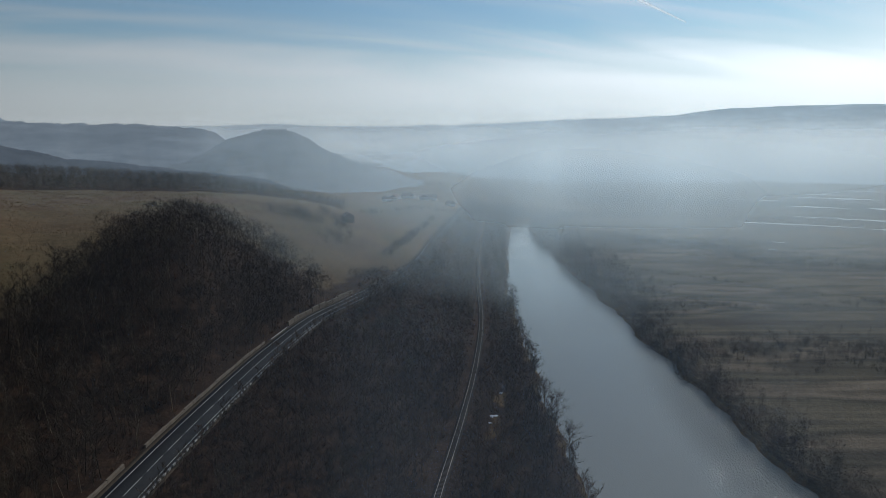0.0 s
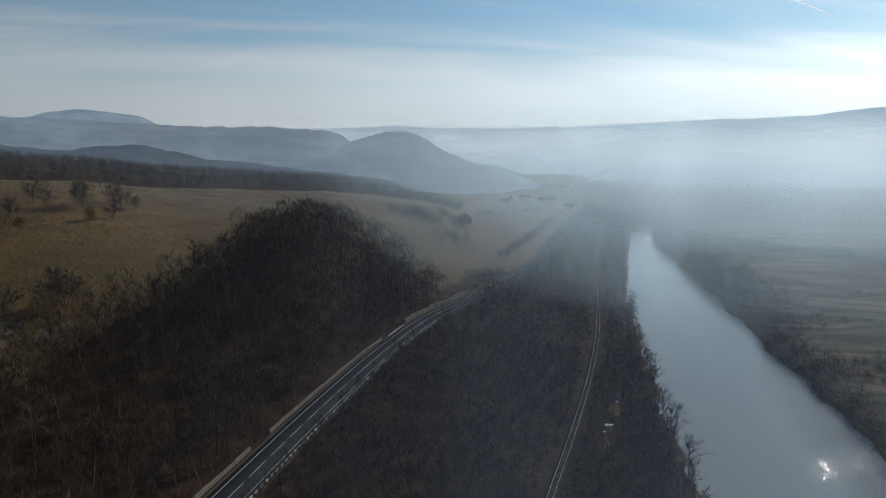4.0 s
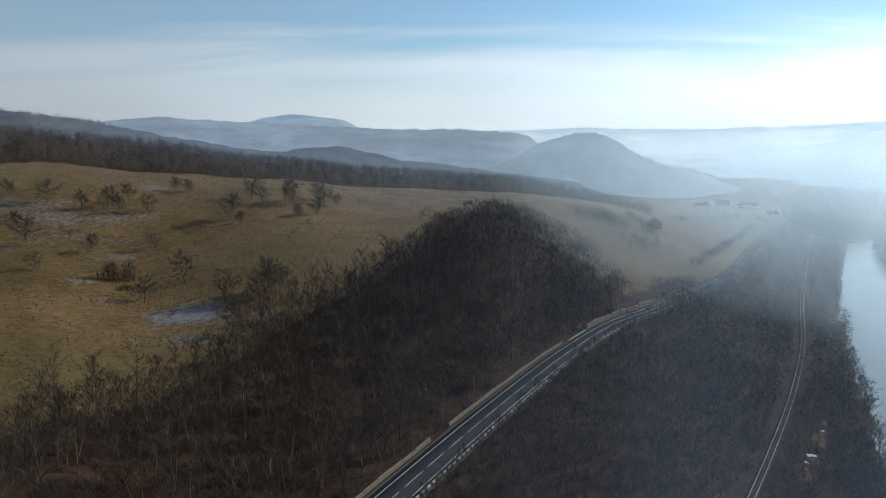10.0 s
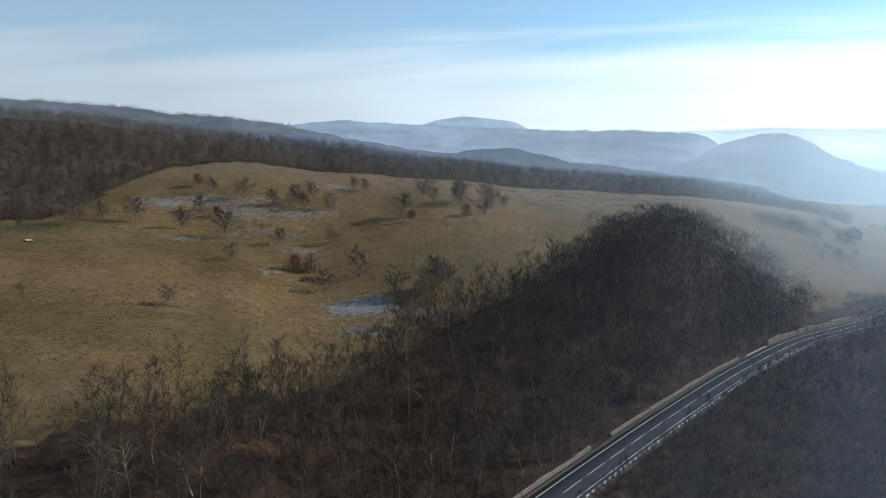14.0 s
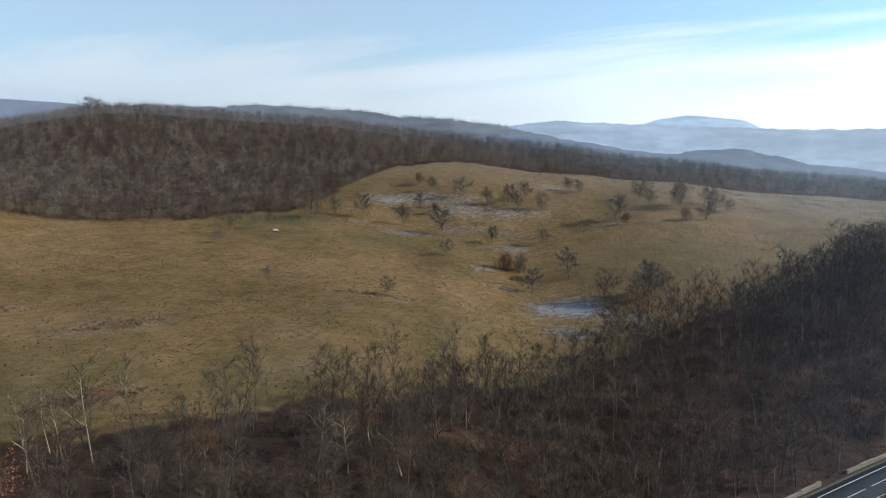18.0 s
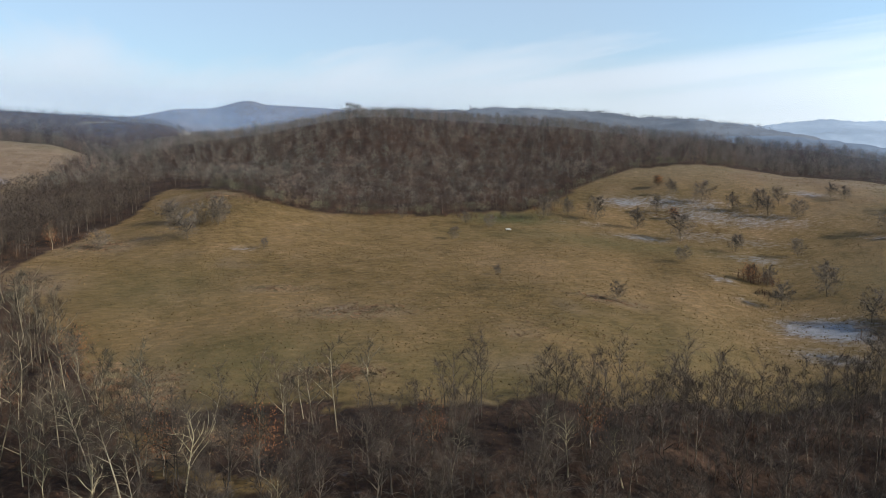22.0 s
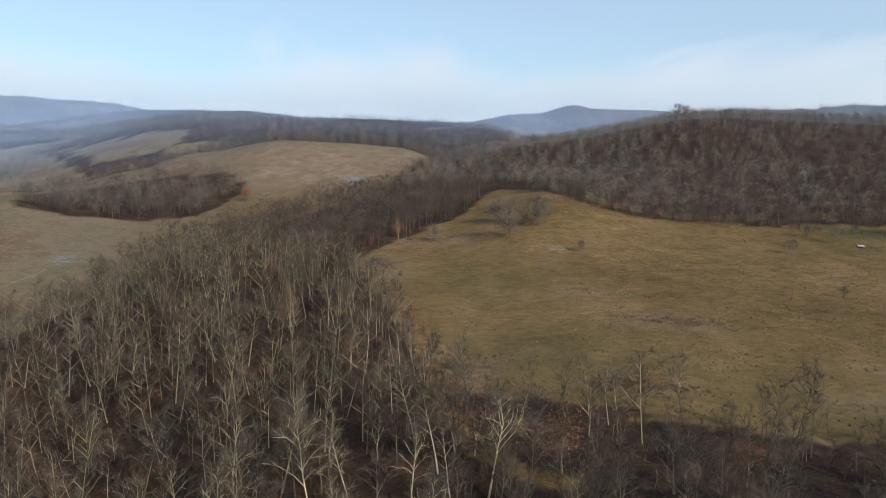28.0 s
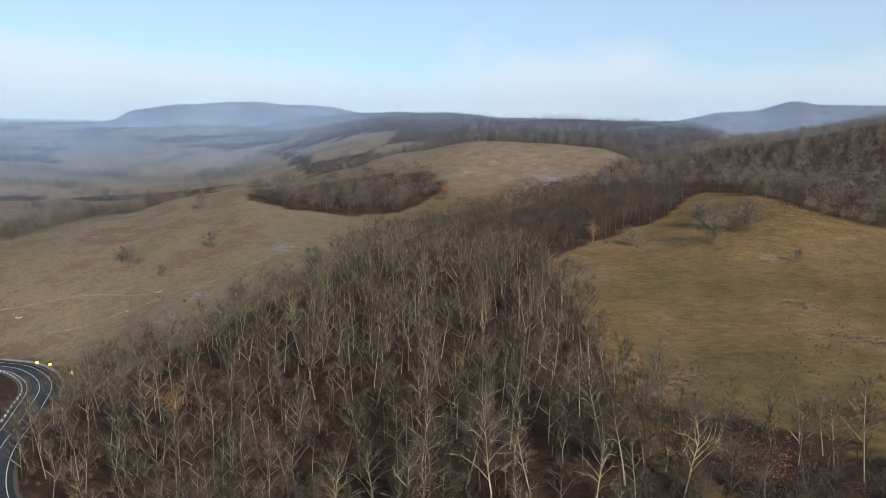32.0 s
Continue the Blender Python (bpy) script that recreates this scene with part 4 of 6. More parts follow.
def seen(x, y):
    """The part of the land that lies towards the camera's sweep."""
    az, d = np.degrees(np.arctan2(-x, y)), np.hypot(x, y)
    return (az > -42) & (az < 152) & (d > 85)


NEAR = [bare_tree(s, h=hh, spread=sp, base=b, limbs=lb, forks=4, twigs=1150, tw=0.016, upright=0.7, wild=0.75) for s, hh, sp, b, lb in
        ((1, 19.0, 5.0, 0.36, 13), (2, 16.0, 4.8, 0.30, 12), (3, 20.5, 5.2, 0.42, 13), (4, 13.5, 4.2, 0.28, 11), (5, 17.5, 6.0, 0.35, 14), (6, 19.5, 4.2, 0.45, 12), (7, 15.5, 5.6, 0.26, 13))]
MID = [bare_tree(s, h=hh, spread=sp, base=b, limbs=8, forks=1, twigs=400, sides=3, tw=0.027, upright=0.7, wild=0.8, fine=False) for s, hh, sp, b in
       ((21, 18.5, 4.8, 0.34), (22, 16.0, 4.6, 0.28), (23, 19.5, 5.0, 0.38), (24, 14.5, 4.4, 0.24), (25, 17.5, 5.6, 0.32), (26, 17.0, 4.4, 0.36))]
FAR = [far_tree(s, hh, sp, 96, 0.16) for s, hh, sp in ((31, 14.0, 4.0), (32, 12.5, 3.8), (33, 15.0, 4.2), (34, 12.5, 4.5))]
LOW = [bare_tree(s, h=hh, spread=sp, base=0.1, limbs=6, forks=1, twigs=230, sides=3, tw=0.036, upright=0.75, wild=0.8, fine=False) for s, hh, sp in ((51, 9.0, 3.6), (52, 7.0, 3.4), (53, 10.5, 3.4), (54, 6.0, 3.2))]
DENSE = [round_tree(s, hh, sp, 9, 190, 0.088) for s, hh, sp in ((91, 14.0, 4.6), (92, 12.5, 4.4), (93, 15.0, 4.8), (94, 12.0, 5.0), (95, 13.5, 4.0))]
YOUNG = [bare_tree(s, h=hh, spread=sp, base=0.12, limbs=6, forks=1, twigs=160, sides=3, tw=0.034, upright=0.95, wild=0.65, fine=False) for s, hh, sp in ((55, 9.0, 3.4), (56, 7.0, 3.2), (57, 10.5, 3.2))]
BELT = [far_tree(s, hh, sp, 28, 0.40) for s, hh, sp in ((35, 13.0, 4.6), (36, 11.5, 4.8), (37, 14.0, 4.2))]
BRUSH = [far_tree(s, hh, sp, 56, 0.12) for s, hh, sp in ((38, 3.4, 2.6), (39, 2.8, 3.0), (40, 4.2, 2.4))]
SHRUBS = [shrub(s, hh, 26, 0.05) for s, hh in ((41, 1.6), (42, 2.4), (43, 1.2), (44, 3.0))]


def tree_thing(tc, bark, label, leaf=None, twig=None):
    """One tree that stands by itself: an empty at its foot, trunk and crown under it."""
    e = tagged(new("tree"), label, "tree")
    part("trunk", mesh_of("trunk", *tc[0][:2], [bark]), None, e)
    part("crown", mesh_of("crown", *tc[1][:2], [bark, twig or M_TWIG], tc[1][2]), None, e)
    if leaf is not None:
        part("foliage", mesh_of("foliage", *leaf[:2], [M_LEAF]), None, e, "rust-brown dry leaves")
    return e


def place(ob, x, y, yaw, s, first):
    """Sets the template itself down first, then copies."""
    z = float(land(np.array([x]), np.array([y]))[0])
    m = pose(x, y, z, 0, 0, yaw) @ Matrix.Diagonal((s, s, s, 1))
    if first:
        ob.matrix_basis = m
        return ob
    keep = ob.scale.copy()
    ob.scale = (1, 1, 1)
    c = copy_thing(ob, m)
    ob.scale = keep
    return c


def plant_woods():
    # the roadside wood and the low wood by the river
    x, y, rng = jitter_grid(-420, 90, -215, 900, 5.4, 5)
    w1, w2, w3, w4 = wooded(x, y)
    keep = (w1 | inside(x, y, FRINGE) & (rng.uniform(0, 1, len(x)) < np.where(-x < 2.2 * y, 0.8, 0.32))) & seen(x, y)
    thin = rng.uniform(0, 1, len(x)) > (0.10 + 0.45 * ((value_noise(x, y, 22, 9) > 0.35) & (np.degrees(np.arctan2(-x, y)) > 99)))
    keep &= thin
    x, y = x[keep], y[keep]
    d = np.hypot(x, y)
    az = np.degrees(np.arctan2(-x, y))
    yaw, sc = rng.uniform(0, 6.283, len(x)), rng.uniform(0.72, 1.12, len(x))
    order = np.argsort(np.where(az > 48, d, 9999))
    own = np.zeros(len(x), bool)
    own[order[:185]] = True
    labels = ("tall bare tree with bark coloured as sunlit, in a roadside wood", "bare tree with a dense brown crown, darkened for shade", "tall slender bare oak among other trees", "young bare tree in a roadside wood",
              "wide-crowned bare tree at the wood, bark darkened for shade", "bare ash with a high narrow crown", "low-branched bare tree at the wood, bark darkened for shade")
    tmpl = [tree_thing(tc, (M_LIMB, M_SHADEBARK, M_LIMB, M_LIMB, M_SHADEBARK, M_PALE, M_SHADEBARK)[k], labels[k], None, M_SHADETWIG if k in (1, 4, 6) else M_TWIG) for k, tc in enumerate(NEAR)]
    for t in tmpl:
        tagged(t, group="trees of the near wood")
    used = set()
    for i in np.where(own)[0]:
        # bearings under 99 take mostly the trees with shade in their colour
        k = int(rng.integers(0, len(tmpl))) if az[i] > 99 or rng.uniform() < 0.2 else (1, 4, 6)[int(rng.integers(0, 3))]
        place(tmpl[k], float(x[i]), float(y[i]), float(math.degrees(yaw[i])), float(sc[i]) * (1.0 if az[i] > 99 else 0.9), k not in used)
        used.add(k)
    far = ~own & (d > 290)
    v, f, m = scatter([joined(t) for t in DENSE], x[far], y[far], yaw[far], sc[far] * 1.2)
    tagged(new("roadside_wood", mesh_of("roadside_wood", v, f, [M_SHADEBARK, M_SHADETWIG], m)), "bare wood on the knoll, bark and twigs darkened for shade", "wood", kind="stuff")
    # young trees and saplings under the crowns
    x2, y2, rng2 = jitter_grid(-240, 20, -120, 330, 4.6, 25)
    az2 = np.degrees(np.arctan2(-x2, y2))
    keep = (wooded(x2, y2)[0] | inside(x2, y2, FRINGE)) & seen(x2, y2) & (rng2.uniform(0, 1, len(x2)) < np.where(az2 < 100, np.where(inside(x2, y2, FRINGE), 0.7, 0.85), 0.22))
    x2, y2 = x2[keep], y2[keep]
    v, f, m = scatter([joined(t) for t in YOUNG], x2, y2, rng2.uniform(0, 6.28, len(x2)), rng2.uniform(0.5, 1.0, len(x2)))
    tagged(new("understorey", mesh_of("understorey", v, f, [M_SHADEBARK, M_SHADETWIG], m)), "young bare trees under the taller crowns", "wood", kind="stuff")
    # by bearing: sunlit tones past 80 degrees, shaded tones before it
    for mask, mats, label in ((~own & ~far & (az > 80), [M_LITSTEM, M_TWIG], "bare deciduous wood on the slope above the road"), (~own & ~far & (az <= 80), [M_SHADEBARK, M_SHADETWIG], "bare wood above the road, bark and twigs darkened for shade")):
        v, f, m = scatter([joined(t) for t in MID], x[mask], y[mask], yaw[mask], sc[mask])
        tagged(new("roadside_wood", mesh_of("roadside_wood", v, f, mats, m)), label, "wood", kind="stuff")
    # the low wood between road and river
    x, y, rng = jitter_grid(-110, 100, 90, 900, 3.7, 15)
    d = np.hypot(x, y)
    keep = wooded(x, y)[3] & seen(x, y) & (rng.uniform(0, 1, len(x)) < np.where(d < 280, 0.92, 0.6))
    x, y, d = x[keep], y[keep], d[keep]
    yaw = rng.uniform(0, 6.283, len(x))
    bank = x > bank_l(y) - 11
    sc = rng.uniform(0.6, 1.15, len(x)) * np.where(bank, 1.2, 1.0) * np.where((np.abs(x - road_x(y) - 14) < 11) & (y > 322) & (y < 460), 1.45, 1.0)
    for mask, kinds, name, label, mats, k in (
            (d < 280, [joined(t) for t in LOW], "riverside_wood", "bare scrubby wood between road and river", [M_SHADEBARK, M_REDTWIG], 1.0),
            (d >= 280, [joined(t) for t in FAR], "valley_wood", "bare wood along the road and the river, in haze", [M_SHADEBARK, M_FARTWIG], 0.85)):
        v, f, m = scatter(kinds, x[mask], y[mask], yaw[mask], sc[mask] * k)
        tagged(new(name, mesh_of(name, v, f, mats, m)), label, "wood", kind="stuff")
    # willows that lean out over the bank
    willow = [tagged(tree_thing(NEAR[k], M_SHADEBARK, "bare willow leaning over the river bank", None, M_SHADETWIG), group="willows on the bank") for k in (3, 6, 4)]
    for i in range(26):
        yy = 158 + 13.0 * i + float(rng.uniform(-3, 3))
        xx = float(bank_l(yy)) - float(rng.uniform(0.6, 4.5))
        place(willow[i % 3], xx, yy, float(rng.uniform(0, 360)), float(rng.uniform(0.5, 0.85)), i < 3)
    # the wood on the hill and the patch beyond the spur
    x, y, rng = jitter_grid(-1000, -60, -420, 920, 7.3, 6)
    _, w2, w3, _ = wooded(x, y)
    back = (np.hypot(x, y) > 760) & (np.degrees(np.arctan2(-x, y)) > 52)
    w2 &= ~back
    end = 0.45 + 0.55 * smooth(np.degrees(np.arctan2(-x, y)), 8, 15)
    for mask, name, label in ((w2, "hill_wood", "dense bare wood covering the hill"), (w3, "spur_wood", "patch of bare wood in a hollow")):
        xs, ys = x[mask], y[mask]
        size = rng.uniform(0.62, 1.1, len(xs)) * end[mask]
        if name == "spur_wood":
            xs, ys, size = np.tile(xs, 2) + rng.normal(0, 2, 2 * len(xs)), np.tile(ys, 2) + rng.normal(0, 2, 2 * len(ys)), np.concatenate([size, size * 0.6])
        near = (np.hypot(xs, ys) < 475) | (name == "spur_wood")
        for sel, kinds, k in ((near, DENSE, 1.0), (~near, FAR, 1.0)):
            if sel.any():
                v, f, m = scatter([joined(t) for t in kinds], xs[sel], ys[sel], rng.uniform(0, 6.28, sel.sum()), size[sel])
                tagged(new(name, mesh_of(name, v, f, [M_SHADEBARK, M_FARTWIG] if name == "hill_wood" else [M_SHADEBARK, M_WOODLAND], m)), label, "wood", kind="stuff")
    # rounded scrub along the foot of the hill wood
    n = 300
    edge = np.array([polar(a, d) for a, d in HILL_WOOD[:12]])
    t = rng.uniform(0, 11, n)
    xs = np.interp(t, range(12), edge[:, 0]) + rng.normal(0, 2.2, n)
    ys = np.interp(t, range(12), edge[:, 1]) + rng.normal(0, 2.2, n)
    s = rng.uniform(0.22, 0.55, n)
    v, f, m = scatter([joined(t_) for t_ in DENSE], xs, ys, rng.uniform(0, 6.28, n), s * 1.1, s)
    tagged(new("edge_scrub", mesh_of("edge_scrub", v, f, [M_SCRUB, M_SCRUB], m)), "rounded grey-green scrub along the foot of the wood", "brush", kind="stuff")
    # brush on the floor of the near woods
    x, y, rng = jitter_grid(-330, 60, -215, 420, 3.5, 8)
    w1, _, _, w4 = wooded(x, y)
    gap = np.abs(road_x(y) - x)
    side = (gap > 7.4) & (gap < 14) & (y < 420) & (y > -190)
    keep = (w1 | w4 | side) & seen(x, y) & (np.abs(x - rail_x(y)) > 2.6) & (rng.uniform(0, 1, len(x)) < np.where(w4, 0.6, 0.34))
    x, y = x[keep], y[keep]
    v, f, m = scatter(SHRUBS, x, y, rng.uniform(0, 6.28, len(x)), rng.uniform(0.6, 1.3, len(x)))
    tagged(new("undergrowth", mesh_of("undergrowth", v, f, [M_BUSH], m)), "brown leafless brush under the trees", "brush", kind="stuff")


plant_woods()

# ---- road furniture and railway ----
def box_bm(sx, sy, sz, bev=0.0):
    """A block on its base, with softened edges."""
    bm = bmesh.new()
    bmesh.ops.create_cube(bm, size=1.0)
    for v in bm.verts:
        v.co = Vector((v.co.x * sx, v.co.y * sy, (v.co.z + 0.5) * sz))
    if bev:
        bmesh.ops.bevel(bm, geom=bm.edges[:], offset=bev, segments=1, affect="EDGES")
    return bm


def on_line(fx, y, off):
    """Place and heading at y on a line, off metres to its right."""
    dx = float(fx(y + 0.5) - fx(y - 0.5))
    ln = math.hypot(dx, 1)
    return float(fx(y)) + off / ln, y - off * dx / ln, -math.degrees(math.atan2(dx, 1))


def strips():
    for k, off in enumerate((-3.55, 3.55)):
        slab("edge_line", road_x, -256, 990, 1.5, off - 0.10, off + 0.10, 0.04, 0.066, M_PAINT, road)
    # centre line: long dashes, solid through the bends
    me = bpy.data.meshes.new("dash")
    bm = box_bm(0.17, 8.6, 0.014)
    bm.to_mesh(me)
    bm.free()
    me.materials.append(M_PAINT)
    for k in range(-24, 75):
        y = 126.2 + k * 11.5
        if -140 < y < 215 or y > 345:
            x, yy, hd = on_line(road_x, y, 0.0)
            ob = part("dash", me, None, road)
            ob.matrix_basis = pose(x, yy, 0.054, 0, 0, hd)
    for y0, y1 in ((216, 345), (-256, -150)):
        slab("centre_line", road_x, y0, y1, 1.5, -0.09, 0.09, 0.04, 0.066, M_PAINT, road)
    for lo, hi, name in ((-6.2, -4.85, "verge"), (4.85, 6.0, "verge")):
        tagged(slab(name, road_x, -256, 990, 2.0, lo, hi, -0.5, 0.0, M_GRAVEL), "grey gravel road verge", "verge", kind="structure")


strips()


def retaining_wall(y0, y1, h, thick=0.55):
    """Low concrete wall against the cut bank, in cast lengths with a coping."""
    e = tagged(new("retaining_wall"), "low weathered concrete retaining wall beside the road", "wall")
    y, k = y0, 0
    while y < y1:
        ln = min(6.0, y1 - y)
        x, yy, hd = on_line(road_x, y + ln / 2, -6.45)
        hh = h * (1 + 0.15 * math.sin(k * 1.7))
        p = part("wall_panel", box_bm(thick, ln - 0.05, hh + 0.5, 0.03), M_CONCRETE, e)
        p.matrix_basis = pose(x, yy, -0.5, 0, 0, hd)
        y += ln
        k += 1


retaining_wall(60, 158, 1.0)
retaining_wall(169, 262, 0.9)
retaining_wall(288, 352, 1.9, 0.7)


def guard_rail(y0, y1):
    e = tagged(new("guard_rail"), "short white steel guard rail by the road", "guard rail")
    rail = slab("beam", road_x, y0, y1, 1.0, -5.35, -5.28, 0.45, 0.78, M_PAINT, e)
    for y in np.arange(y0 + 0.5, y1, 2.0):
        x, yy, hd = on_line(road_x, float(y), -5.42)
        part("post", box_bm(0.1, 0.1, 0.75), M_STEEL, e).matrix_basis = pose(x, yy, 0, 0, 0, hd)


guard_rail(266, 284)


def parapet():
    """Low kerb wall on the valley side, its stones painted white and black by turns."""
    e = tagged(new("parapet"), "low black and white painted concrete parapet along the road", "parapet")
    mw, mb = bpy.data.meshes.new("white_block"), bpy.data.meshes.new("black_block")
    for me, mat, ln, h in ((mw, M_PAINT, 1.45, 0.5), (mb, M_BLACK, 1.24, 0.5)):
        bm = box_bm(0.35, ln, h + 0.3, 0.03)
        bm.to_mesh(me)
        bm.free()
        me.materials.append(mat)
    spans = ((40, 218), (224, 300), (-150, 0), (-250, -170))
    for y0, y1 in spans:
        y = y0
        while y < y1:
            for me, name, ln in ((mw, "white_block", 1.45), (mb, "black_block", 1.24)):
                x, yy, hd = on_line(road_x, y + ln / 2, 5.0)
                part(name, me, None, e).matrix_basis = pose(x, yy, -0.3, 0, 0, hd)
                y += ln + 0.01


parapet()


def chevron_sign(az, d, turn):
    """A square yellow bend marker on a post."""
    x, y = polar(az, d)
    z = float(land(x, y))
    e = tagged(new("road_sign"), "yellow square bend marker sign with a dark arrow on a post", "road sign", "bend markers")
    e.matrix_basis = pose(x, y, z, 0, 0, turn)
    part("post", box_bm(0.09, 0.09, 2.2), M_STEEL, e)
    b = part("plate", box_bm(1.05, 0.05, 1.0, 0.01), plain("sign_yellow", (0.62, 0.53, 0.13), 0.5, 0.08), e)
    b.matrix_basis = pose(0, 0, 1.3)
    bm = bmesh.new()
    pts = [(-0.08, 0.18), (0.24, 0.5), (-0.08, 0.82), (-0.32, 0.82), (0.0, 0.5), (-0.32, 0.18)]
    vs = [bm.verts.new((px, 0.032, 1.3 + pz)) for px, pz in pts]
    bm.faces.new([vs[0], vs[1], vs[4], vs[5]])
    bm.faces.new([vs[1], vs[2], vs[3], vs[4]])
    bmesh.ops.solidify(bm, geom=bm.faces[:], thickness=0.004)
    part("arrow", bm, M_BLACK, e)


for az, d, turn in ((147.1, 284, 150), (146.3, 278, 145), (145.0, 262, 140)):
    chevron_sign(az, d, turn)


tagged(slab("gutter", road_x, -257, -208, 1.5, -7.7, -6.5, -0.3, 0.32, M_CONCRETE), "pale concrete gutter round the bend", "kerb", kind="structure")


def railway():
    bed = tagged(slab("track_bed", rail_x, -280, 940, 2.0, -1.5, 1.5, RAIL_Z - 1.2, RAIL_Z + 0.15, M_BALLAST), "grey stone ballast of a single railway track", "track", kind="structure")
    for off in (-0.75, 0.75):
        slab("rail", rail_x, -280, 930, 2.0, off - 0.036, off + 0.036, RAIL_Z + 0.2, RAIL_Z + 0.38, M_STEEL, bed)
    p = Pile()
    for y in np.arange(120, 620, 0.65):
        x, yy, hd = on_line(rail_x, float(y), 0.0)
        c, s = math.cos(radians(hd)), math.sin(radians(hd))
        q = np.array([(sx * 1.25, sy * 0.13, h) for h in (0.1, 0.22) for sx in (-1, 1) for sy in (-1, 1)])
        v = np.stack([x + q[:, 0] * c - q[:, 1] * s, yy + q[:, 0] * s + q[:, 1] * c, RAIL_Z + q[:, 2]], -1)
        p.add(v, np.array([(4, 5, 7), (4, 7, 6), (0, 1, 5), (0, 5, 4), (2, 6, 7), (2, 7, 3), (0, 4, 6), (0, 6, 2), (1, 3, 7), (1, 7, 5)]))
    v, f, m = p.arrays()
    tagged(part("sleepers", mesh_of("sleepers", v, f, [M_SLEEPER]), None, bed), kind="stuff")


railway()

# ---- trees of the meadow ----
# bearing, distance, height
ORCHARD = [(54.3, 432, 12.4), (56.5, 442, 9.3), (52.0, 424, 9.6), (50.4, 427, 11.4), (48.9, 439, 9.2), (49.6, 420, 9.5), (47.6, 420, 9.5), (57.6, 414, 8.7), (58.9, 384, 10.2), (55.6, 370, 12.8),
           (62.2, 392, 12.0), (66.3, 388, 11.3), (65.5, 412, 7.7), (64.4, 398, 9.0), (51.7, 358, 8.2), (47.4, 360, 7.6), (55.4, 323, 6.9), (44.7, 456, 7.4), (45.6, 460, 7.4)]
PASTURE = [(41.8, 401, 13.0), (40.0, 442, 12.5), (39.1, 430, 8.7), (36.8, 428, 14.6), (34.9, 452, 11.0), (35.0, 410, 10.0), (37.2, 436, 10.6), (34.3, 440, 10.7), (33.4, 442, 7.2),
           (73.7, 332, 5.9), (72.7, 368, 6.0), (70.8, 359, 6.4), (69.6, 382, 4.7), (89.1, 300, 4.4), (92.4, 330, 10.0), (70.0, 266, 3.9), (77.9, 372, 7.0), (82.0, 688, 14), (81.3, 690, 12)]
GULLY = [(60.4, 245, 6.0), (48.3, 284, 9.6), (45.3, 304, 12.5), (49.3, 312, 7.7), (42.4, 274, 10.2), (39.8, 271, 10.1), (38.5, 278, 12.0), (37.6, 272, 10.1), (41.8, 237, 8.9), (39.0, 282, 9.3)]
SPUR = [(134.6, 343, 6.7), (138.4, 322, 4.7), (140.6, 351, 8.2), (135.3, 428, 9.7), (140.9, 355, 6.9), (92.3, 336, 10.4), (94.8, 315, 11.3), (95.5, 340, 10.5), (100.9, 316, 7.7), (92.4, 404, 8.2), (93.8, 334, 9.2), (96.1, 345, 8.4)]
RED = [(57.5, 456, 7.5), (56.3, 406, 6.6), (50.6, 312, 7.9), (41.0, 390, 6.5), (36.4, 400, 7.5), (116, 470, 10)]
WIDE = [bare_tree(s, h=10.0, spread=sp, base=b, limbs=11, forks=4, twigs=900, tw=0.058, upright=up * 0.8, wild=0.9) for s, sp, b, up in ((61, 5.4, 0.2, 0.5), (62, 4.8, 0.22, 0.65), (63, 5.8, 0.16, 0.45), (64, 4.2, 0.2, 0.8))]


for _k, (_t, _c) in enumerate(WIDE):
    _f = far_tree(81 + _k, 9.0, 5.2, 620, 0.058)[1]
    WIDE[_k] = (_t, (np.concatenate([_c[0], _f[0]]), np.concatenate([_c[1], _f[1] + len(_c[0])]), np.concatenate([_c[2], _f[2]])))


def meadow_trees():
    rng = np.random.default_rng(77)
    labels = ("old spreading fruit tree, bare, on the pasture", "bare rounded pear tree on the grass", "low wide bare fruit tree on the pasture", "slim bare tree standing alone in the meadow")
    tm = [tagged(tree_thing(tc, M_BARK, labels[k], None, M_GREYTWIG), group="trees of the pasture") for k, tc in enumerate(WIDE)]
    used = set()
    for rows in (ORCHARD, PASTURE, GULLY, SPUR):
        for az, d, h in rows:
            k = int(rng.integers(0, 4))
            place(tm[k], *polar(az, d), float(rng.uniform(0, 360)), h / 9.0, k not in used)
            used.add(k)
    red = tagged(tree_thing(WIDE[1], M_BARK, "small oak still carrying rust-brown dry leaves", leaves(9, (0, 0, 6.6), (2.0, 2.0, 2.0), 900, 0.42)), group="oaks with dry leaves")
    for i, (az, d, h) in enumerate(RED):
        place(red, *polar(az, d), 70.0 * i, h / 10.5, i == 0)
    tall = tagged(tree_thing(NEAR[3], M_PALE, "young oak with hanging orange-brown leaves in the wood", leaves(10, (0, 0, 8.0), (1.9, 1.9, 2.6), 700, 0.3)), group="oaks with dry leaves")
    for i, (az, d) in enumerate(((75.5, 128), (103, 178), (113, 205), (131, 150), (90, 122), (62, 137), (108, 172), (138, 178), (97.5, 128), (104, 320))):
        place(tall, *polar(az, d), 50.0 * i, (0.8, 1.0, 0.9)[i % 3], i == 0)


meadow_trees()


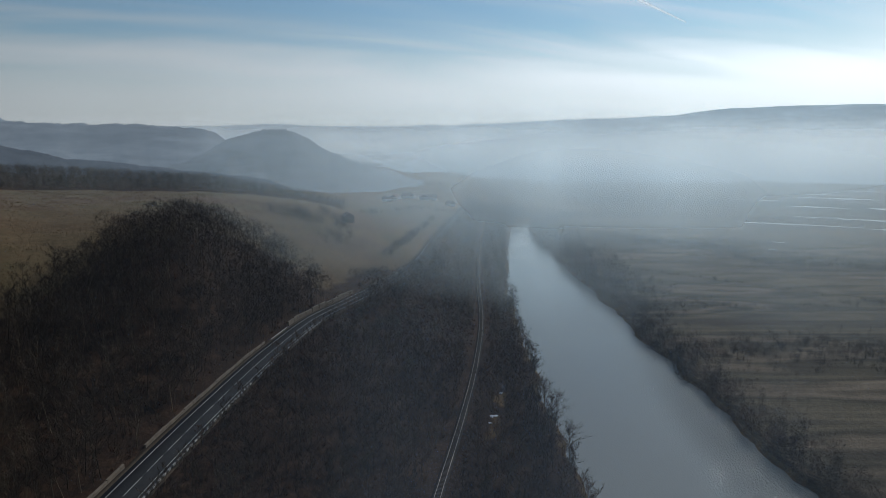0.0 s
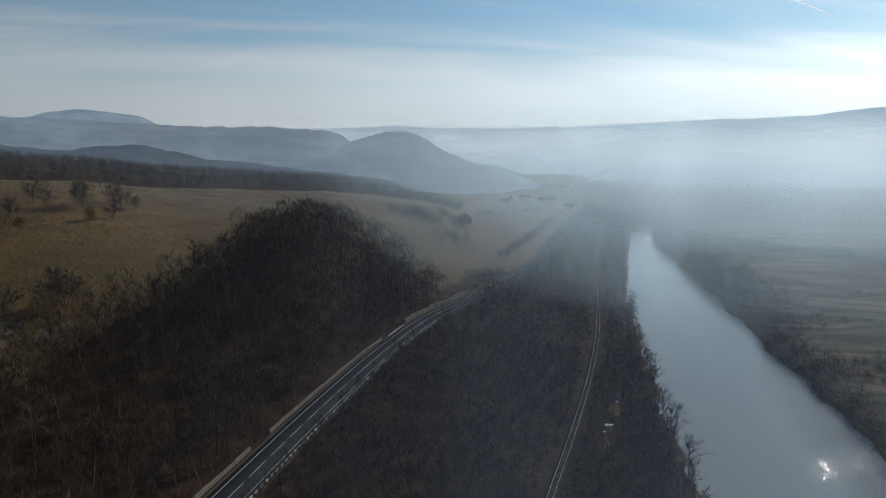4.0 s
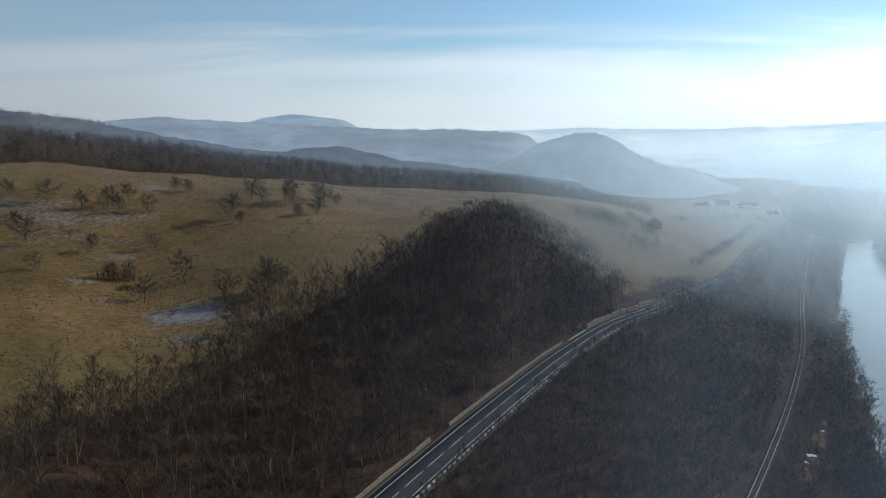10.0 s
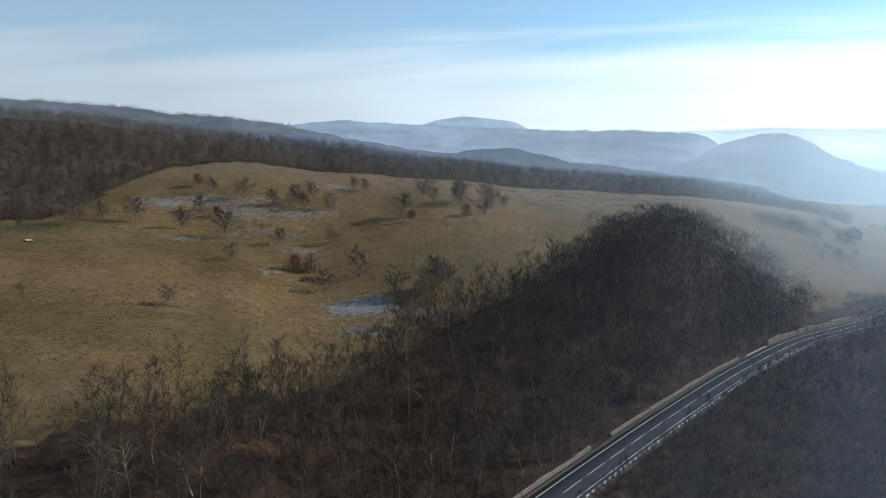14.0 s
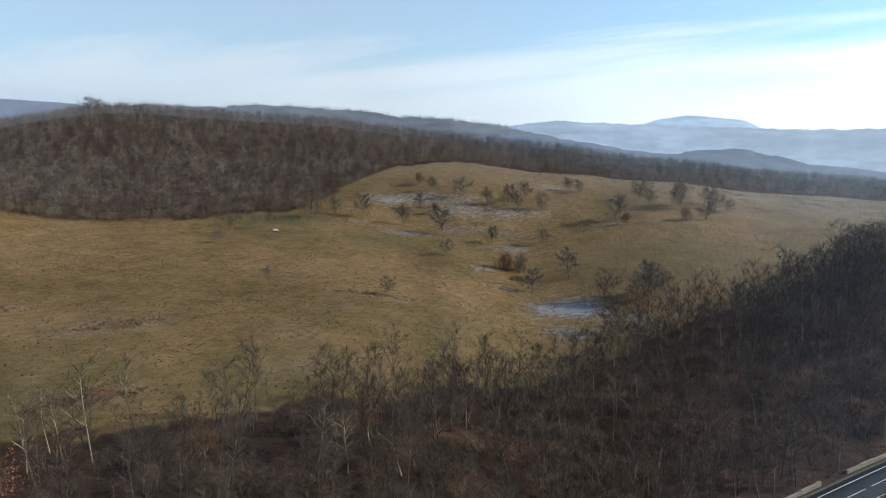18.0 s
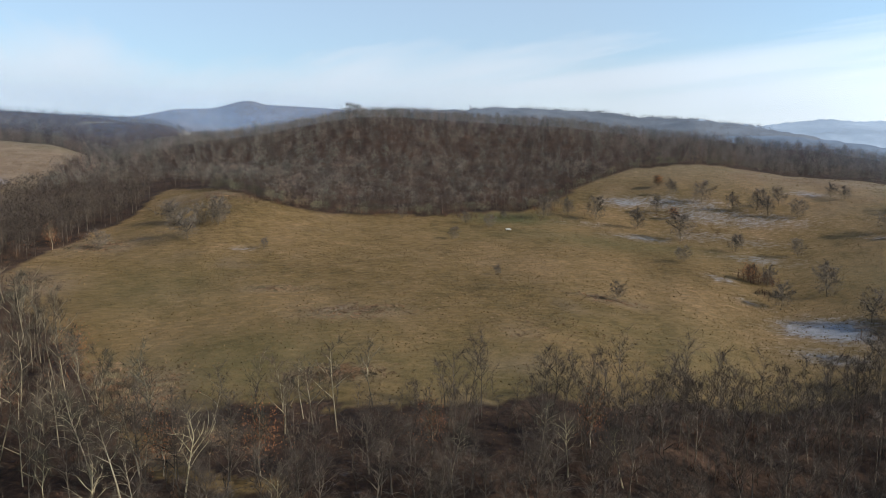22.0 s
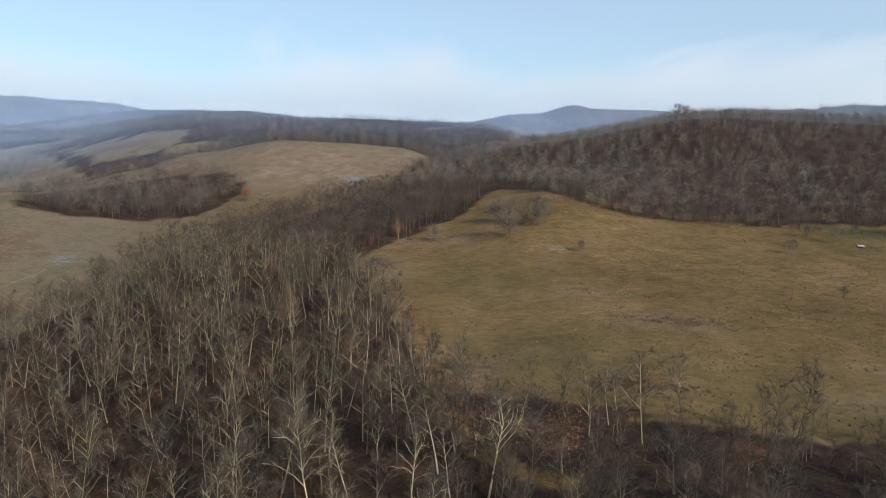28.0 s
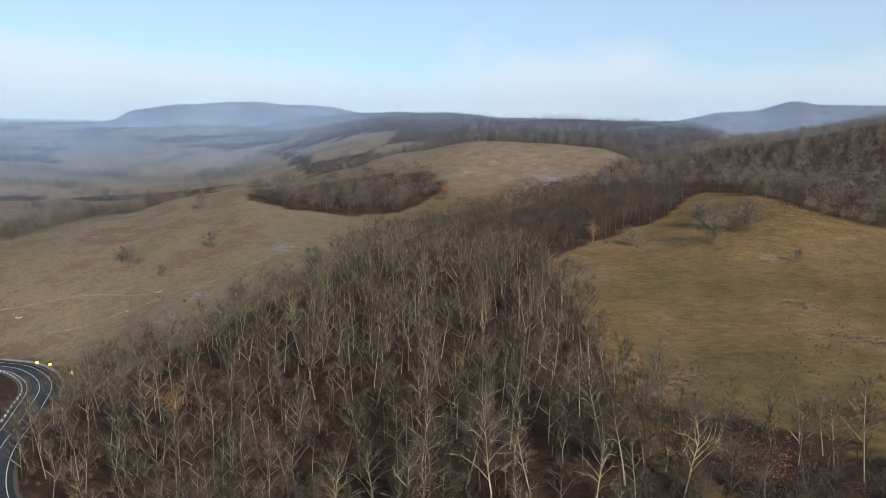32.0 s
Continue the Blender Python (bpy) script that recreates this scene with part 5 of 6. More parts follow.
def thickets():
    """Brush in the gully, on the heath and along hedges."""
    rng = np.random.default_rng(5)
    kinds = [shrub(s, hh, 40, 0.06) for s, hh in ((71, 1.8), (72, 2.6), (73, 1.2))]
    xs, ys, sc = [], [], []
    for az, d, ra, rd, n, s in ((50.0, 316, 1.4, 5, 26, 1.5), (49.6, 300, 0.8, 9, 14, 1.0), (81.9, 211, 3.2, 5, 140, 0.33), (83.3, 164, 3.2, 4, 130, 0.34), (99.3, 164, 3.4, 13, 130, 0.36), (88, 242, 3, 3, 50, 0.3), (78, 190, 8, 14, 60, 0.18), (61.2, 244, 2, 2, 30, 0.3), (101, 322, 3, 9, 24, 0.5),
                                (95, 338, 2.5, 8, 10, 0.6), (88, 376, 6, 4, 60, 1.0), (76, 383, 8, 4, 90, 1.1), (66, 405, 3, 6, 40, 1.0), (56, 405, 5, 10, 30, 0.8), (53, 385, 3, 9, 24, 0.7), (140.7, 350, 1, 4, 14, 1.0), (40, 262, 2.5, 14, 40, 1.1), (136, 300, 4, 20, 40, 0.4), (128, 270, 4, 12, 60, 1.1)):
        a, dd = az + rng.normal(0, ra * 0.6, n), d + rng.normal(0, rd * 0.6, n)
        xs.append(-dd * np.sin(np.radians(a)))
        ys.append(dd * np.cos(np.radians(a)))
        sc.append(rng.uniform(0.6, 1.3, n) * s)
    x, y, sc = map(np.concatenate, (xs, ys, sc))
    low = sc < 0.46
    tall = [far_tree(s, hh, sp, 120, 0.035) for s, hh, sp in ((74, 3.2, 1.7), (75, 2.4, 1.9), (76, 4.0, 1.6))]
    for sel, mat, label in ((~low, M_BUSH, "reddish-brown leafless scrub on the pasture"), (low, M_HEATH, "low tawny heath and dead stalks in the meadow")):
        v, f, m = scatter(kinds if mat == M_HEATH else [joined(t) for t in tall], x[sel], y[sel], rng.uniform(0, 6.28, sel.sum()), sc[sel] * 1.3, sc[sel])
        tagged(new("thicket", mesh_of("thicket", v, f, [mat, mat], m)), label, "brush", kind="stuff")


thickets()


def tussocks():
    """Tufts of dead grass over the near meadow."""
    x, y, rng = jitter_grid(-420, -90, -260, 330, 1.62, 12)
    az, d = np.degrees(np.arctan2(-x, y)), np.hypot(x, y)
    w = np.any(wooded(x, y), axis=0)
    clump = smooth(value_noise(x, y, 22, 31) + 0.5 * value_noise(x, y, 7, 32), -0.1, 0.9)
    keep = ~w & (road_x(y) - x > 12) & (d > 120) & (d < 400) & (az > 35) & (az < 150) & (rng.uniform(0, 1, len(x)) < 0.03 + 0.34 * clump)
    x, y = x[keep], y[keep]
    kinds = []
    for s in range(4):
        r = np.random.default_rng(90 + s)
        n = 9
        st = np.concatenate([r.normal(0, 0.25, (n, 2)), np.full((n, 1), 0.05)], 1)
        wy = np.concatenate([r.normal(0, 0.8, (n, 2)), np.ones((n, 1))], 1)
        v, f = slivers(r, st, wy, r.uniform(0.25, 0.55, n), r.uniform(0.06, 0.13, n))
        kinds.append((v, f, np.zeros(len(f), int)))
    sc = rng.uniform(0.35, 1.25, len(x)) ** 1.5 * 0.6
    v, f, m = scatter(kinds, x, y, rng.uniform(0, 6.28, len(x)), sc, sc * 1.25)
    tagged(new("grass_tufts", mesh_of("grass_tufts", v, f, [M_STRAW], m)), "tufts of dry yellow grass on the meadow", "grass", kind="stuff")


def sward():
    """The standing dead grass of the pastures: upright tufts that catch or hide the low sun."""
    x, y, rng = jitter_grid(-600, -30, -340, 600, 1.35, 52)
    az, d = np.degrees(np.arctan2(-x, y)), np.hypot(x, y)
    keep = (az > 6) & (az < 151) & (d > 138) & (d < 640) & (road_x(y) - x > 11) & (rng.uniform(0, 1, len(x)) < np.where(d < 320, 0.9, 0.6))
    x, y = x[keep], y[keep]
    k = ~np.any(wooded(x, y), axis=0) & ~inside(x, y, FRINGE) & (rng.uniform(0, 1, len(x)) < 0.55 + 0.5 * value_noise(x, y, 14, 53))
    x, y = x[k], y[k]
    n = len(x)
    g, w, h = rng.uniform(0, math.pi, n), rng.uniform(0.16, 0.42, n), rng.uniform(0.22, 0.55, n)
    z = land(x, y) - 0.06
    a = np.stack([x - w * np.cos(g), y - w * np.sin(g), z], -1)
    b = np.stack([x + w * np.cos(g), y + w * np.sin(g), z], -1)
    c = np.stack([x + rng.normal(0, 0.14, n), y + rng.normal(0, 0.14, n), z + h], -1)
    me = mesh_of("sward", np.stack([a, b, c], 1).reshape(-1, 3), np.arange(3 * n).reshape(n, 3), [M_SWARD])
    tagged(new("sward", me), "standing dead grass on the pastures", "grass", kind="stuff")


M_SWARD = wood_material("sward", (0.074, 0.049, 0.019), (0.172, 0.115, 0.050), True, 0.3)
sward()


def heath_patches():
    """Hummocks of dead bracken and tall grass where the meadow is rough."""
    rng = np.random.default_rng(23)
    kinds = []
    for s in range(4):
        r = np.random.default_rng(190 + s)
        n = 26
        st = np.concatenate([r.normal(0, 0.36, (n, 2)), np.full((n, 1), 0.0)], 1)
        wy = np.concatenate([r.normal(0, 1.1, (n, 2)), np.ones((n, 1))], 1)
        kinds.append((*slivers(r, st, wy, r.uniform(0.35, 0.9, n), r.uniform(0.03, 0.075, n)), np.zeros(n, int)))
    xs, ys, sc = [], [], []
    for az, d, ra, rd, n, s in ((81.9, 211, 5.5, 10, 360, 0.7), (79.4, 213, 1.6, 4, 60, 1.0), (83.3, 166, 3.4, 5, 220, 0.8), (81.5, 165, 1.6, 3, 50, 1.0), (99.5, 165, 3.2, 11, 520, 1.2), (101.5, 178, 2.0, 7, 160, 1.0), (95, 140, 5, 5, 200, 0.9),
                                (61.2, 244, 2.6, 4, 140, 0.9), (88, 242, 2.2, 4, 110, 0.8), (101, 322, 3.0, 10, 260, 1.1), (106, 272, 2.0, 16, 200, 1.1), (92, 372, 3.0, 16, 200, 1.0), (72, 230, 9, 30, 200, 0.6), (84, 262, 9, 26, 160, 0.6), (66, 200, 6, 16, 160, 0.7), (136, 318, 4, 20, 260, 0.8), (133.5, 372, 2.0, 22, 200, 1.0)):
        a, dd = az + rng.normal(0, ra * 0.55, n), d + rng.normal(0, rd * 0.55, n)
        xs.append(-dd * np.sin(np.radians(a)))
        ys.append(dd * np.cos(np.radians(a)))
        sc.append(rng.uniform(0.5, 1.3, n) * s)
    x, y, sc = map(np.concatenate, (xs, ys, sc))
    k = ~np.any(wooded(x, y), axis=0) & (road_x(y) - x > 12)
    v, f, m = scatter(kinds, x[k], y[k], rng.uniform(0, 6.28, k.sum()), sc[k] * 1.15, sc[k] * 0.75)
    tagged(new("heath", mesh_of("heath", v, f, [M_HEATH], m)), "tawny hummocks of dead bracken and tall grass", "brush", kind="stuff")


heath_patches()
M_STRAW = wood_material("dead_grass", (0.072, 0.048, 0.020), (0.185, 0.124, 0.062))
tussocks()


# ---- far pasture and flood plain ----
def tree_rows():
    """Hedges and tree belts: on the plain beyond the river, and across the rolling land to the west."""
    rng = np.random.default_rng(44)
    rows = (((-48, 560), (-34, 590), (-24, 615), (-16, 650), (-11, 700), 9, 300, 0.55), ((-48, 800), (-34, 850), (-20, 870), (-10, 890), (-3, 900), 16, 420, 0.6),
            ((-50, 372), (-40, 362), (-33, 350), (-27, 326), (-19, 312), 26, 1300, 0.24), ((-48, 440), (-38, 452), (-30, 460), (-22, 478), (-16, 500), 4, 130, 0.25), ((-45, 1150), (-30, 1180), (-15, 1200), (-5, 1250), (4, 1250), 60, 420, 0.7),
            ((151, 470), (147, 510), (144, 525), (140, 530), (136.5, 600), 26, 420, 0.62), ((147, 815), (144.8, 804), (143.4, 720), (141.5, 660), (139.9, 690), 22, 230, 0.62), ((148.5, 1034), (145.7, 1036), (143.3, 1020), (141.4, 894), (138.3, 776), 24, 300, 0.66),
            ((149, 1098), (146.4, 1146), (144.3, 1152), (141.7, 1172), (140.5, 1180), 24, 210, 0.7), ((142.5, 1160), (140.2, 1244), (137.4, 1283), (136.2, 1353), (135.5, 1360), 22, 180, 0.7), ((135.9, 976), (134.2, 1126), (132.5, 1000), (131.2, 1250), (129, 1304), 34, 300, 0.75),
            ((132, 1556), (129, 1473), (126.4, 1606), (122.8, 1463), (120.1, 1317), 70, 620, 0.85), ((149, 1731), (146.3, 1606), (144.1, 1764), (141, 1900), (137, 2250), 50, 360, 0.85),
            ((-48, 470), (-33, 455), (-27, 420), (-23, 404), (-18, 398), 10, 360, 0.16), ((-33, 575), (-28.6, 573), (-24.5, 568), (-20.8, 625), (-16, 660), 12, 380, 0.42), ((-33, 960), (-27, 900), (-22.7, 872), (-18, 880), (-14, 890), 14, 300, 0.5),
            ((128, 1500), (122, 1250), (116, 1150), (108, 1080), (100, 1020), 70, 800, 0.9),
            ((150, 1500), (142, 1580), (134, 1480), (126, 1500), (116, 1400), 60, 400, 0.9), ((9.6, 590), (8.9, 560), (8.5, 520), (8.6, 480), (8.9, 450), 9, 70, 0.62), ((13.5, 560), (12.6, 550), (11.6, 540), (10.8, 530), (10.2, 520), 9, 90, 0.7), ((7.2, 395), (6.8, 400), (6.2, 405), (5.4, 410), (4.8, 418), 6, 60, 0.35),
            ((4.6, 462), (3.4, 510), (2.4, 560), (1.5, 620), (0.9, 680), 3.5, 170, 0.5), ((6.5, 640), (5.5, 660), (3, 700), (1, 740), (-1, 760), 6, 70, 0.5))
    X, Y, S = [], [], []
    for *pts, wide, n, s in rows:
        if pts[0][0] > 100:
            n, s = int(n * 1.3), s * 1.35
        p = np.array([polar(a, d) for a, d in pts])
        t = rng.uniform(0, len(p) - 1, n)
        X.append(np.interp(t, range(len(p)), p[:, 0]) + rng.normal(0, wide * 0.5, n))
        Y.append(np.interp(t, range(len(p)), p[:, 1]) + rng.normal(0, wide * 0.5, n))
        S.append(s * rng.uniform(0.6, 1.2, n))
    # belt of willows and brush on the far bank
    n = 3200
    y = rng.uniform(110, 830, n)
    x = bank_r(y) - 1.5 + np.abs(rng.normal(0, 1, n)) * (7 + 13 * smooth(y, 260, 420)) + 4 * np.maximum(0, value_noise(0 * y, y, 40, 66))
    X.append(x)
    Y.append(y)
    S.append(rng.uniform(0.28, 0.62, n) * np.where(rng.uniform(0, 1, n) < 0.25, 1.4, 0.8) * (0.75 + 0.5 * smooth(y, 260, 520)))
    # single trees over the western hills, and the woods among them
    n = 13500
    a, d = rng.uniform(94, 153, n), 632 + 1600 * rng.uniform(0, 1, n) ** 1.45
    x, y = -d * np.sin(np.radians(a)), d * np.cos(np.radians(a))
    k = groves(x, y) | (rng.uniform(0, 1, n) < 0.025)
    X.append(x[k])
    Y.append(y[k])
    S.append(rng.uniform(0.55, 1.15, n)[k])
    X, Y, S = map(np.concatenate, (X, Y, S))
    clear = np.abs(X - road_x(Y)) > 8
    X, Y, S = X[clear], Y[clear], S[clear]
    az, d = np.degrees(np.arctan2(-X, Y)), np.hypot(X, Y)
    near = (d < 300) | (az > 90) & (d < 700) | (az > -3) & (az < 15) & (d < 760)
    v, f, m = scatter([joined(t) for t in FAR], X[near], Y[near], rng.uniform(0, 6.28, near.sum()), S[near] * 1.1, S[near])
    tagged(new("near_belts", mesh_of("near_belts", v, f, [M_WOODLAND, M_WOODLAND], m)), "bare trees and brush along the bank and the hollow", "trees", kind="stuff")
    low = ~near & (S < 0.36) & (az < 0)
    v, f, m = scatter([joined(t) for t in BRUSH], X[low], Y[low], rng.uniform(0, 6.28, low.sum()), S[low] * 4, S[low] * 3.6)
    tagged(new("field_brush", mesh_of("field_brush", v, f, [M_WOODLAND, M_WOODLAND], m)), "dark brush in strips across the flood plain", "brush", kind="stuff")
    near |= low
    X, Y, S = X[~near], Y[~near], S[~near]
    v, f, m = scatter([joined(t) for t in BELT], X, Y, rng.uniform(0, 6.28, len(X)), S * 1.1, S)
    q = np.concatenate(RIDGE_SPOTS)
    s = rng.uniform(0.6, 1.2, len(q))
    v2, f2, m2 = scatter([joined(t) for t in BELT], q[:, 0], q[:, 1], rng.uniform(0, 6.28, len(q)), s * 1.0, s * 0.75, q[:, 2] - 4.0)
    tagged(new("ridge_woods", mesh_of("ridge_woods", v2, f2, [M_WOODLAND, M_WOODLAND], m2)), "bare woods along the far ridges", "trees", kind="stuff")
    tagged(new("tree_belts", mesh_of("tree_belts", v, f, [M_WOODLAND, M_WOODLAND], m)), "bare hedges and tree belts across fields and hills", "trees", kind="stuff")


tree_rows()


def flood_pools():
    """Standing water in the hollows of the plain."""
    for az, d, la, ld in ((-26, 850, 9.5, 6), (-34, 845, 5, 6), (-31, 940, 8, 6), (-24.2, 1180, 3.2, 9), (-29.5, 1278, 5, 12), (-35, 1240, 5, 12), (-28, 1094, 4, 8), (-33, 1110, 4, 8), (-28.2, 1359, 5, 9), (-31.7, 1492, 6, 12), (-25.5, 640, 0.9, 3), (-25.8, 690, 0.8, 3), (-20.6, 585, 0.6, 2.5), (-36, 505, 1, 3), (-28, 1500, 3, 14), (-19, 830, 1.5, 4)):
        bm = bmesh.new()
        n = 40
        vs = []
        for k in range(n):
            t = 2 * math.pi * k / n
            r = 1 + 0.25 * math.sin(3 * t + az) + 0.15 * math.sin(7 * t + d)
            x, y = polar(az + la * 0.5 * r * math.cos(t), d + ld * r * math.sin(t))
            vs.append(bm.verts.new((x, y, PLAIN + 0.22)))
        bm.faces.new(vs)
        bmesh.ops.recalc_face_normals(bm, faces=bm.faces[:])
        ob = part("water", bm, M_WATER)
        tagged(ob, "shallow flood water lying on the fields", "water", kind="structure")


flood_pools()


def snow_patch(az, d, w, l, turn):
    """Old snow left lying on the bank, thin at its rim."""
    rng = np.random.default_rng(int(d))
    n, v, f = 14, [], []
    for r, h in ((1.0, 0.0), (0.8, 0.16), (0.45, 0.26)):
        for k in range(n):
            t = 2 * math.pi * k / n
            q = r * (1 + 0.22 * math.sin(3 * t + az) + rng.uniform(-0.12, 0.12))
            v.append((w * q * math.cos(t), l * q * math.sin(t), h))
    v.append((0, 0, 0.3))
    for ring in (0, n):
        for k in range(n):
            f += [(ring + k, ring + (k + 1) % n, ring + n + (k + 1) % n), (ring + k, ring + n + (k + 1) % n, ring + n + k)]
    f += [(2 * n + k, 2 * n + (k + 1) % n, 3 * n) for k in range(n)]
    x, y = polar(az, d)
    ob = new("snow_patch", mesh_of("snow_patch", v, f, [M_SNOW], smooth=True))
    ob.matrix_basis = pose(x, y, float(land(x, y)) + 0.1, 0, 0, turn)
    tagged(ob, "small patch of old snow on the river bank", "snow", kind="structure")


M_SNOW = plain("old_snow", (0.72, 0.74, 0.76), 0.8, 0.08, 0.8)
for _az, _d, _w, _l, _t in SNOW:
    snow_patch(_az, _d, _w, _l, _t)


# ---- buildings ----
M_TIMBER = plain("weathered_boards", (0.17, 0.13, 0.10), 0.9, 0.3, 1.5)
M_ROOF = plain("old_roof_tiles", (0.13, 0.085, 0.07), 0.9, 0.3, 1.0)
M_WHITE = plain("white_wall", (0.50, 0.49, 0.47), 0.85, 0.1, 0.6)
M_GLASS = plain("dark_pane", (0.02, 0.025, 0.03), 0.1, 0.1, 1.0, spec=0.6)


def house(az, d, turn, w, l, h, wall, roof, label, name="house"):
    x, y = polar(az, d)
    e = tagged(new(name), label, name)
    e.matrix_basis = pose(x, y, float(land(x, y)) - 0.5, 0, 0, turn)
    part("wall", box_bm(w, l, h + 0.5, 0.02), wall, e)
    bm = bmesh.new()
    rh, o = w * 0.38, 0.6
    for yy in (-l / 2 - o, l / 2 + o):
        for px, pz in ((-w / 2 - o, -0.25), (0, rh), (w / 2 + o, -0.25)):
            bm.verts.new((px, yy, h + 0.5 + pz))
    bm.verts.ensure_lookup_table()
    v = [bm.verts[i] for i in range(6)]
    for q in ((0, 1, 4, 3), (1, 2, 5, 4), (0, 3, 5, 2), (0, 2, 1), (3, 4, 5)):
        bm.faces.new([v[i] for i in q])
    bmesh.ops.recalc_face_normals(bm, faces=bm.faces[:])
    part("roof", bm, roof, e)
    for k in (-1, 1):
        win = part("window", box_bm(0.08, 1.1, 1.3), M_GLASS, e)
        win.matrix_basis = pose(w / 2 + 0.01, k * l * 0.22, 1.5)
        win = part("window", box_bm(1.1, 0.08, 1.3), M_GLASS, e)
        win.matrix_basis = pose(k * w * 0.22, -l / 2 - 0.01, 1.5)
    door = part("door", box_bm(1.0, 0.1, 2.0), M_TIMBER, e)
    door.matrix_basis = pose(0, -l / 2 - 0.02, 0.5)


house(7.75, 566, 20, 8, 11, 4.6, M_TIMBER, M_ROOF, "dark timber barn standing alone on the pasture", "barn")
for az, d, t, w, l in ((4.6, 800, 30, 8, 11), (3.9, 820, -20, 8, 10), (2.9, 850, 60, 9, 12), (1.6, 815, 10, 8, 10), (0.9, 840, 80, 8, 12), (-0.6, 830, 35, 8, 10)):
    house(az, d, t, w, l, 3.6, M_WHITE, M_ROOF, "small white village house with a dark tiled roof, in haze")


M_PLANK = plain("sawn_boards", (0.46, 0.42, 0.35), 0.85, 0.2, 1.0)


def plank_pile(az, d):
    """A stack of pale boards left on the grass."""
    x, y = polar(az, d)
    e = tagged(new("plank_pile"), "low stack of pale sawn boards on the grass", "plank pile")
    e.matrix_basis = pose(x, y, float(land(x, y)), 0, 0, 75)
    for k in range(8):
        part("board", box_bm(0.5, 5.5 - 0.4 * (k % 3), 0.18, 0.01), M_PLANK, e).matrix_basis = pose((k % 4) * 0.62 - 0.9, 0.3 * math.sin(k), (k // 4) * 0.2, 0, 0, 3 * math.sin(2.1 * k))


plank_pile(69.2, 358)


def field_track(rows, wide, seed):
    """A worn cart track over the grass."""
    p = np.array([polar(a, d) for a, d in rows])
    t = np.linspace(0, len(p) - 1, 90)
    c = np.stack([np.interp(t, range(len(p)), p[:, k]) for k in (0, 1)], -1)
    k = np.ones(9) / 9
    c = np.stack([np.convolve(np.pad(c[:, j], 4, "edge"), k, "valid") for j in (0, 1)], -1)
    g = np.gradient(c, axis=0)
    g /= np.linalg.norm(g, axis=1, keepdims=True)
    side = np.stack([-g[:, 1], g[:, 0]], -1)
    v = []
    for k, o in enumerate((-0.5, -0.2, 0.2, 0.5)):
        q = c + side * wide * (o + 0.18 * value_noise(t * 9, 0 * t, 6, seed + k)[:, None])
        v.append(np.stack([q[:, 0], q[:, 1], land(q[:, 0], q[:, 1]) + (0.16 if abs(o) < 0.3 else 0.02)], -1))
    v = np.stack(v, 1)
    i = np.arange(v.shape[0] * 4).reshape(-1, 4)
    f = np.stack([i[:-1, :-1], i[1:, :-1], i[1:, 1:], i[:-1, 1:]], -1).reshape(-1, 4)
    tagged(new("track", mesh_of("track", v.reshape(-1, 3), f, [M_TRACK], smooth=True)), "pale worn cart track over the pasture", "track", kind="structure")


M_TRACK = plain("worn_earth", (0.150, 0.122, 0.082), 0.95, 0.4, 0.5, spec=0.05)
field_track([(150.5, 350), (149.1, 343), (147.1, 334), (143.8, 323), (141.3, 313), (139.2, 306)], 1.0, 3)
field_track([(146.5, 312), (144.3, 305), (141.1, 297), (139.1, 296), (136.2, 299.5), (133.7, 299.5), (131.9, 304), (130.1, 313)], 1.2, 8)


def log(az, d, turn, length, r):
    """A fallen trunk, barked and pale, lying on the grass."""
    x, y = polar(az, d)
    e = tagged(new("fallen_log"), "pale weathered tree trunk lying on the pasture", "log")
    e.matrix_basis = pose(x, y, float(land(x, y)) + r * 0.7, 0, 0, turn)
    v, f = frustum((-length / 2, 0, 0), (0, 0.15, 0.05), r, r * 0.85, 8)
    w, g = frustum((0, 0.15, 0.05), (length / 2, 0, 0.1), r * 0.85, r * 0.6, 8)
    part("stem", mesh_of("stem", np.concatenate([v, w]), np.concatenate([f, g + len(v)]), [M_PALE]), None, e)
    v, f = frustum((length * 0.2, 0, 0), (length * 0.32, 0.9, 0.7), r * 0.4, r * 0.2, 6)
    part("branch_stub", mesh_of("branch_stub", v, f, [M_PALE]), None, e)


log(138.6, 304, 20, 5.0, 0.4)
log(141.0, 296, 60, 3.2, 0.5)
log(148.0, 331, 100, 3.0, 0.4)


def contrail():
    """A short white vapour trail high over the valley."""
    def far_point(az, el, r=4300.0):
        x, y = polar(az, r * math.cos(radians(el)))
        return np.array([x, y, H + r * math.sin(radians(el))])
    a, b = far_point(-14.4, 10.8), far_point(-18.5, 8.75)
    v, f = frustum(a, b, 12, 4, 5)
    mat = bpy.data.materials.new("vapour")
    mat.use_nodes = True
    nt = mat.node_tree
    nt.nodes.clear()
    out, mix = nt.nodes.new("ShaderNodeOutputMaterial"), nt.nodes.new("ShaderNodeMixShader")
    clear, t = nt.nodes.new("ShaderNodeBsdfTransparent"), nt.nodes.new("ShaderNodeBsdfTranslucent")
    t.inputs[0].default_value = (0.95, 0.95, 0.95, 1)
    mix.inputs[0].default_value = 0.22
    nt.links.new(clear.outputs[0], mix.inputs[1])
    nt.links.new(t.outputs[0], mix.inputs[2])
    nt.links.new(mix.outputs[0], out.inputs[0])
    tagged(new("contrail", mesh_of("contrail", v, f, [mat], smooth=True)), "short white vapour trail high in the sky", "contrail", kind="structure")


contrail()


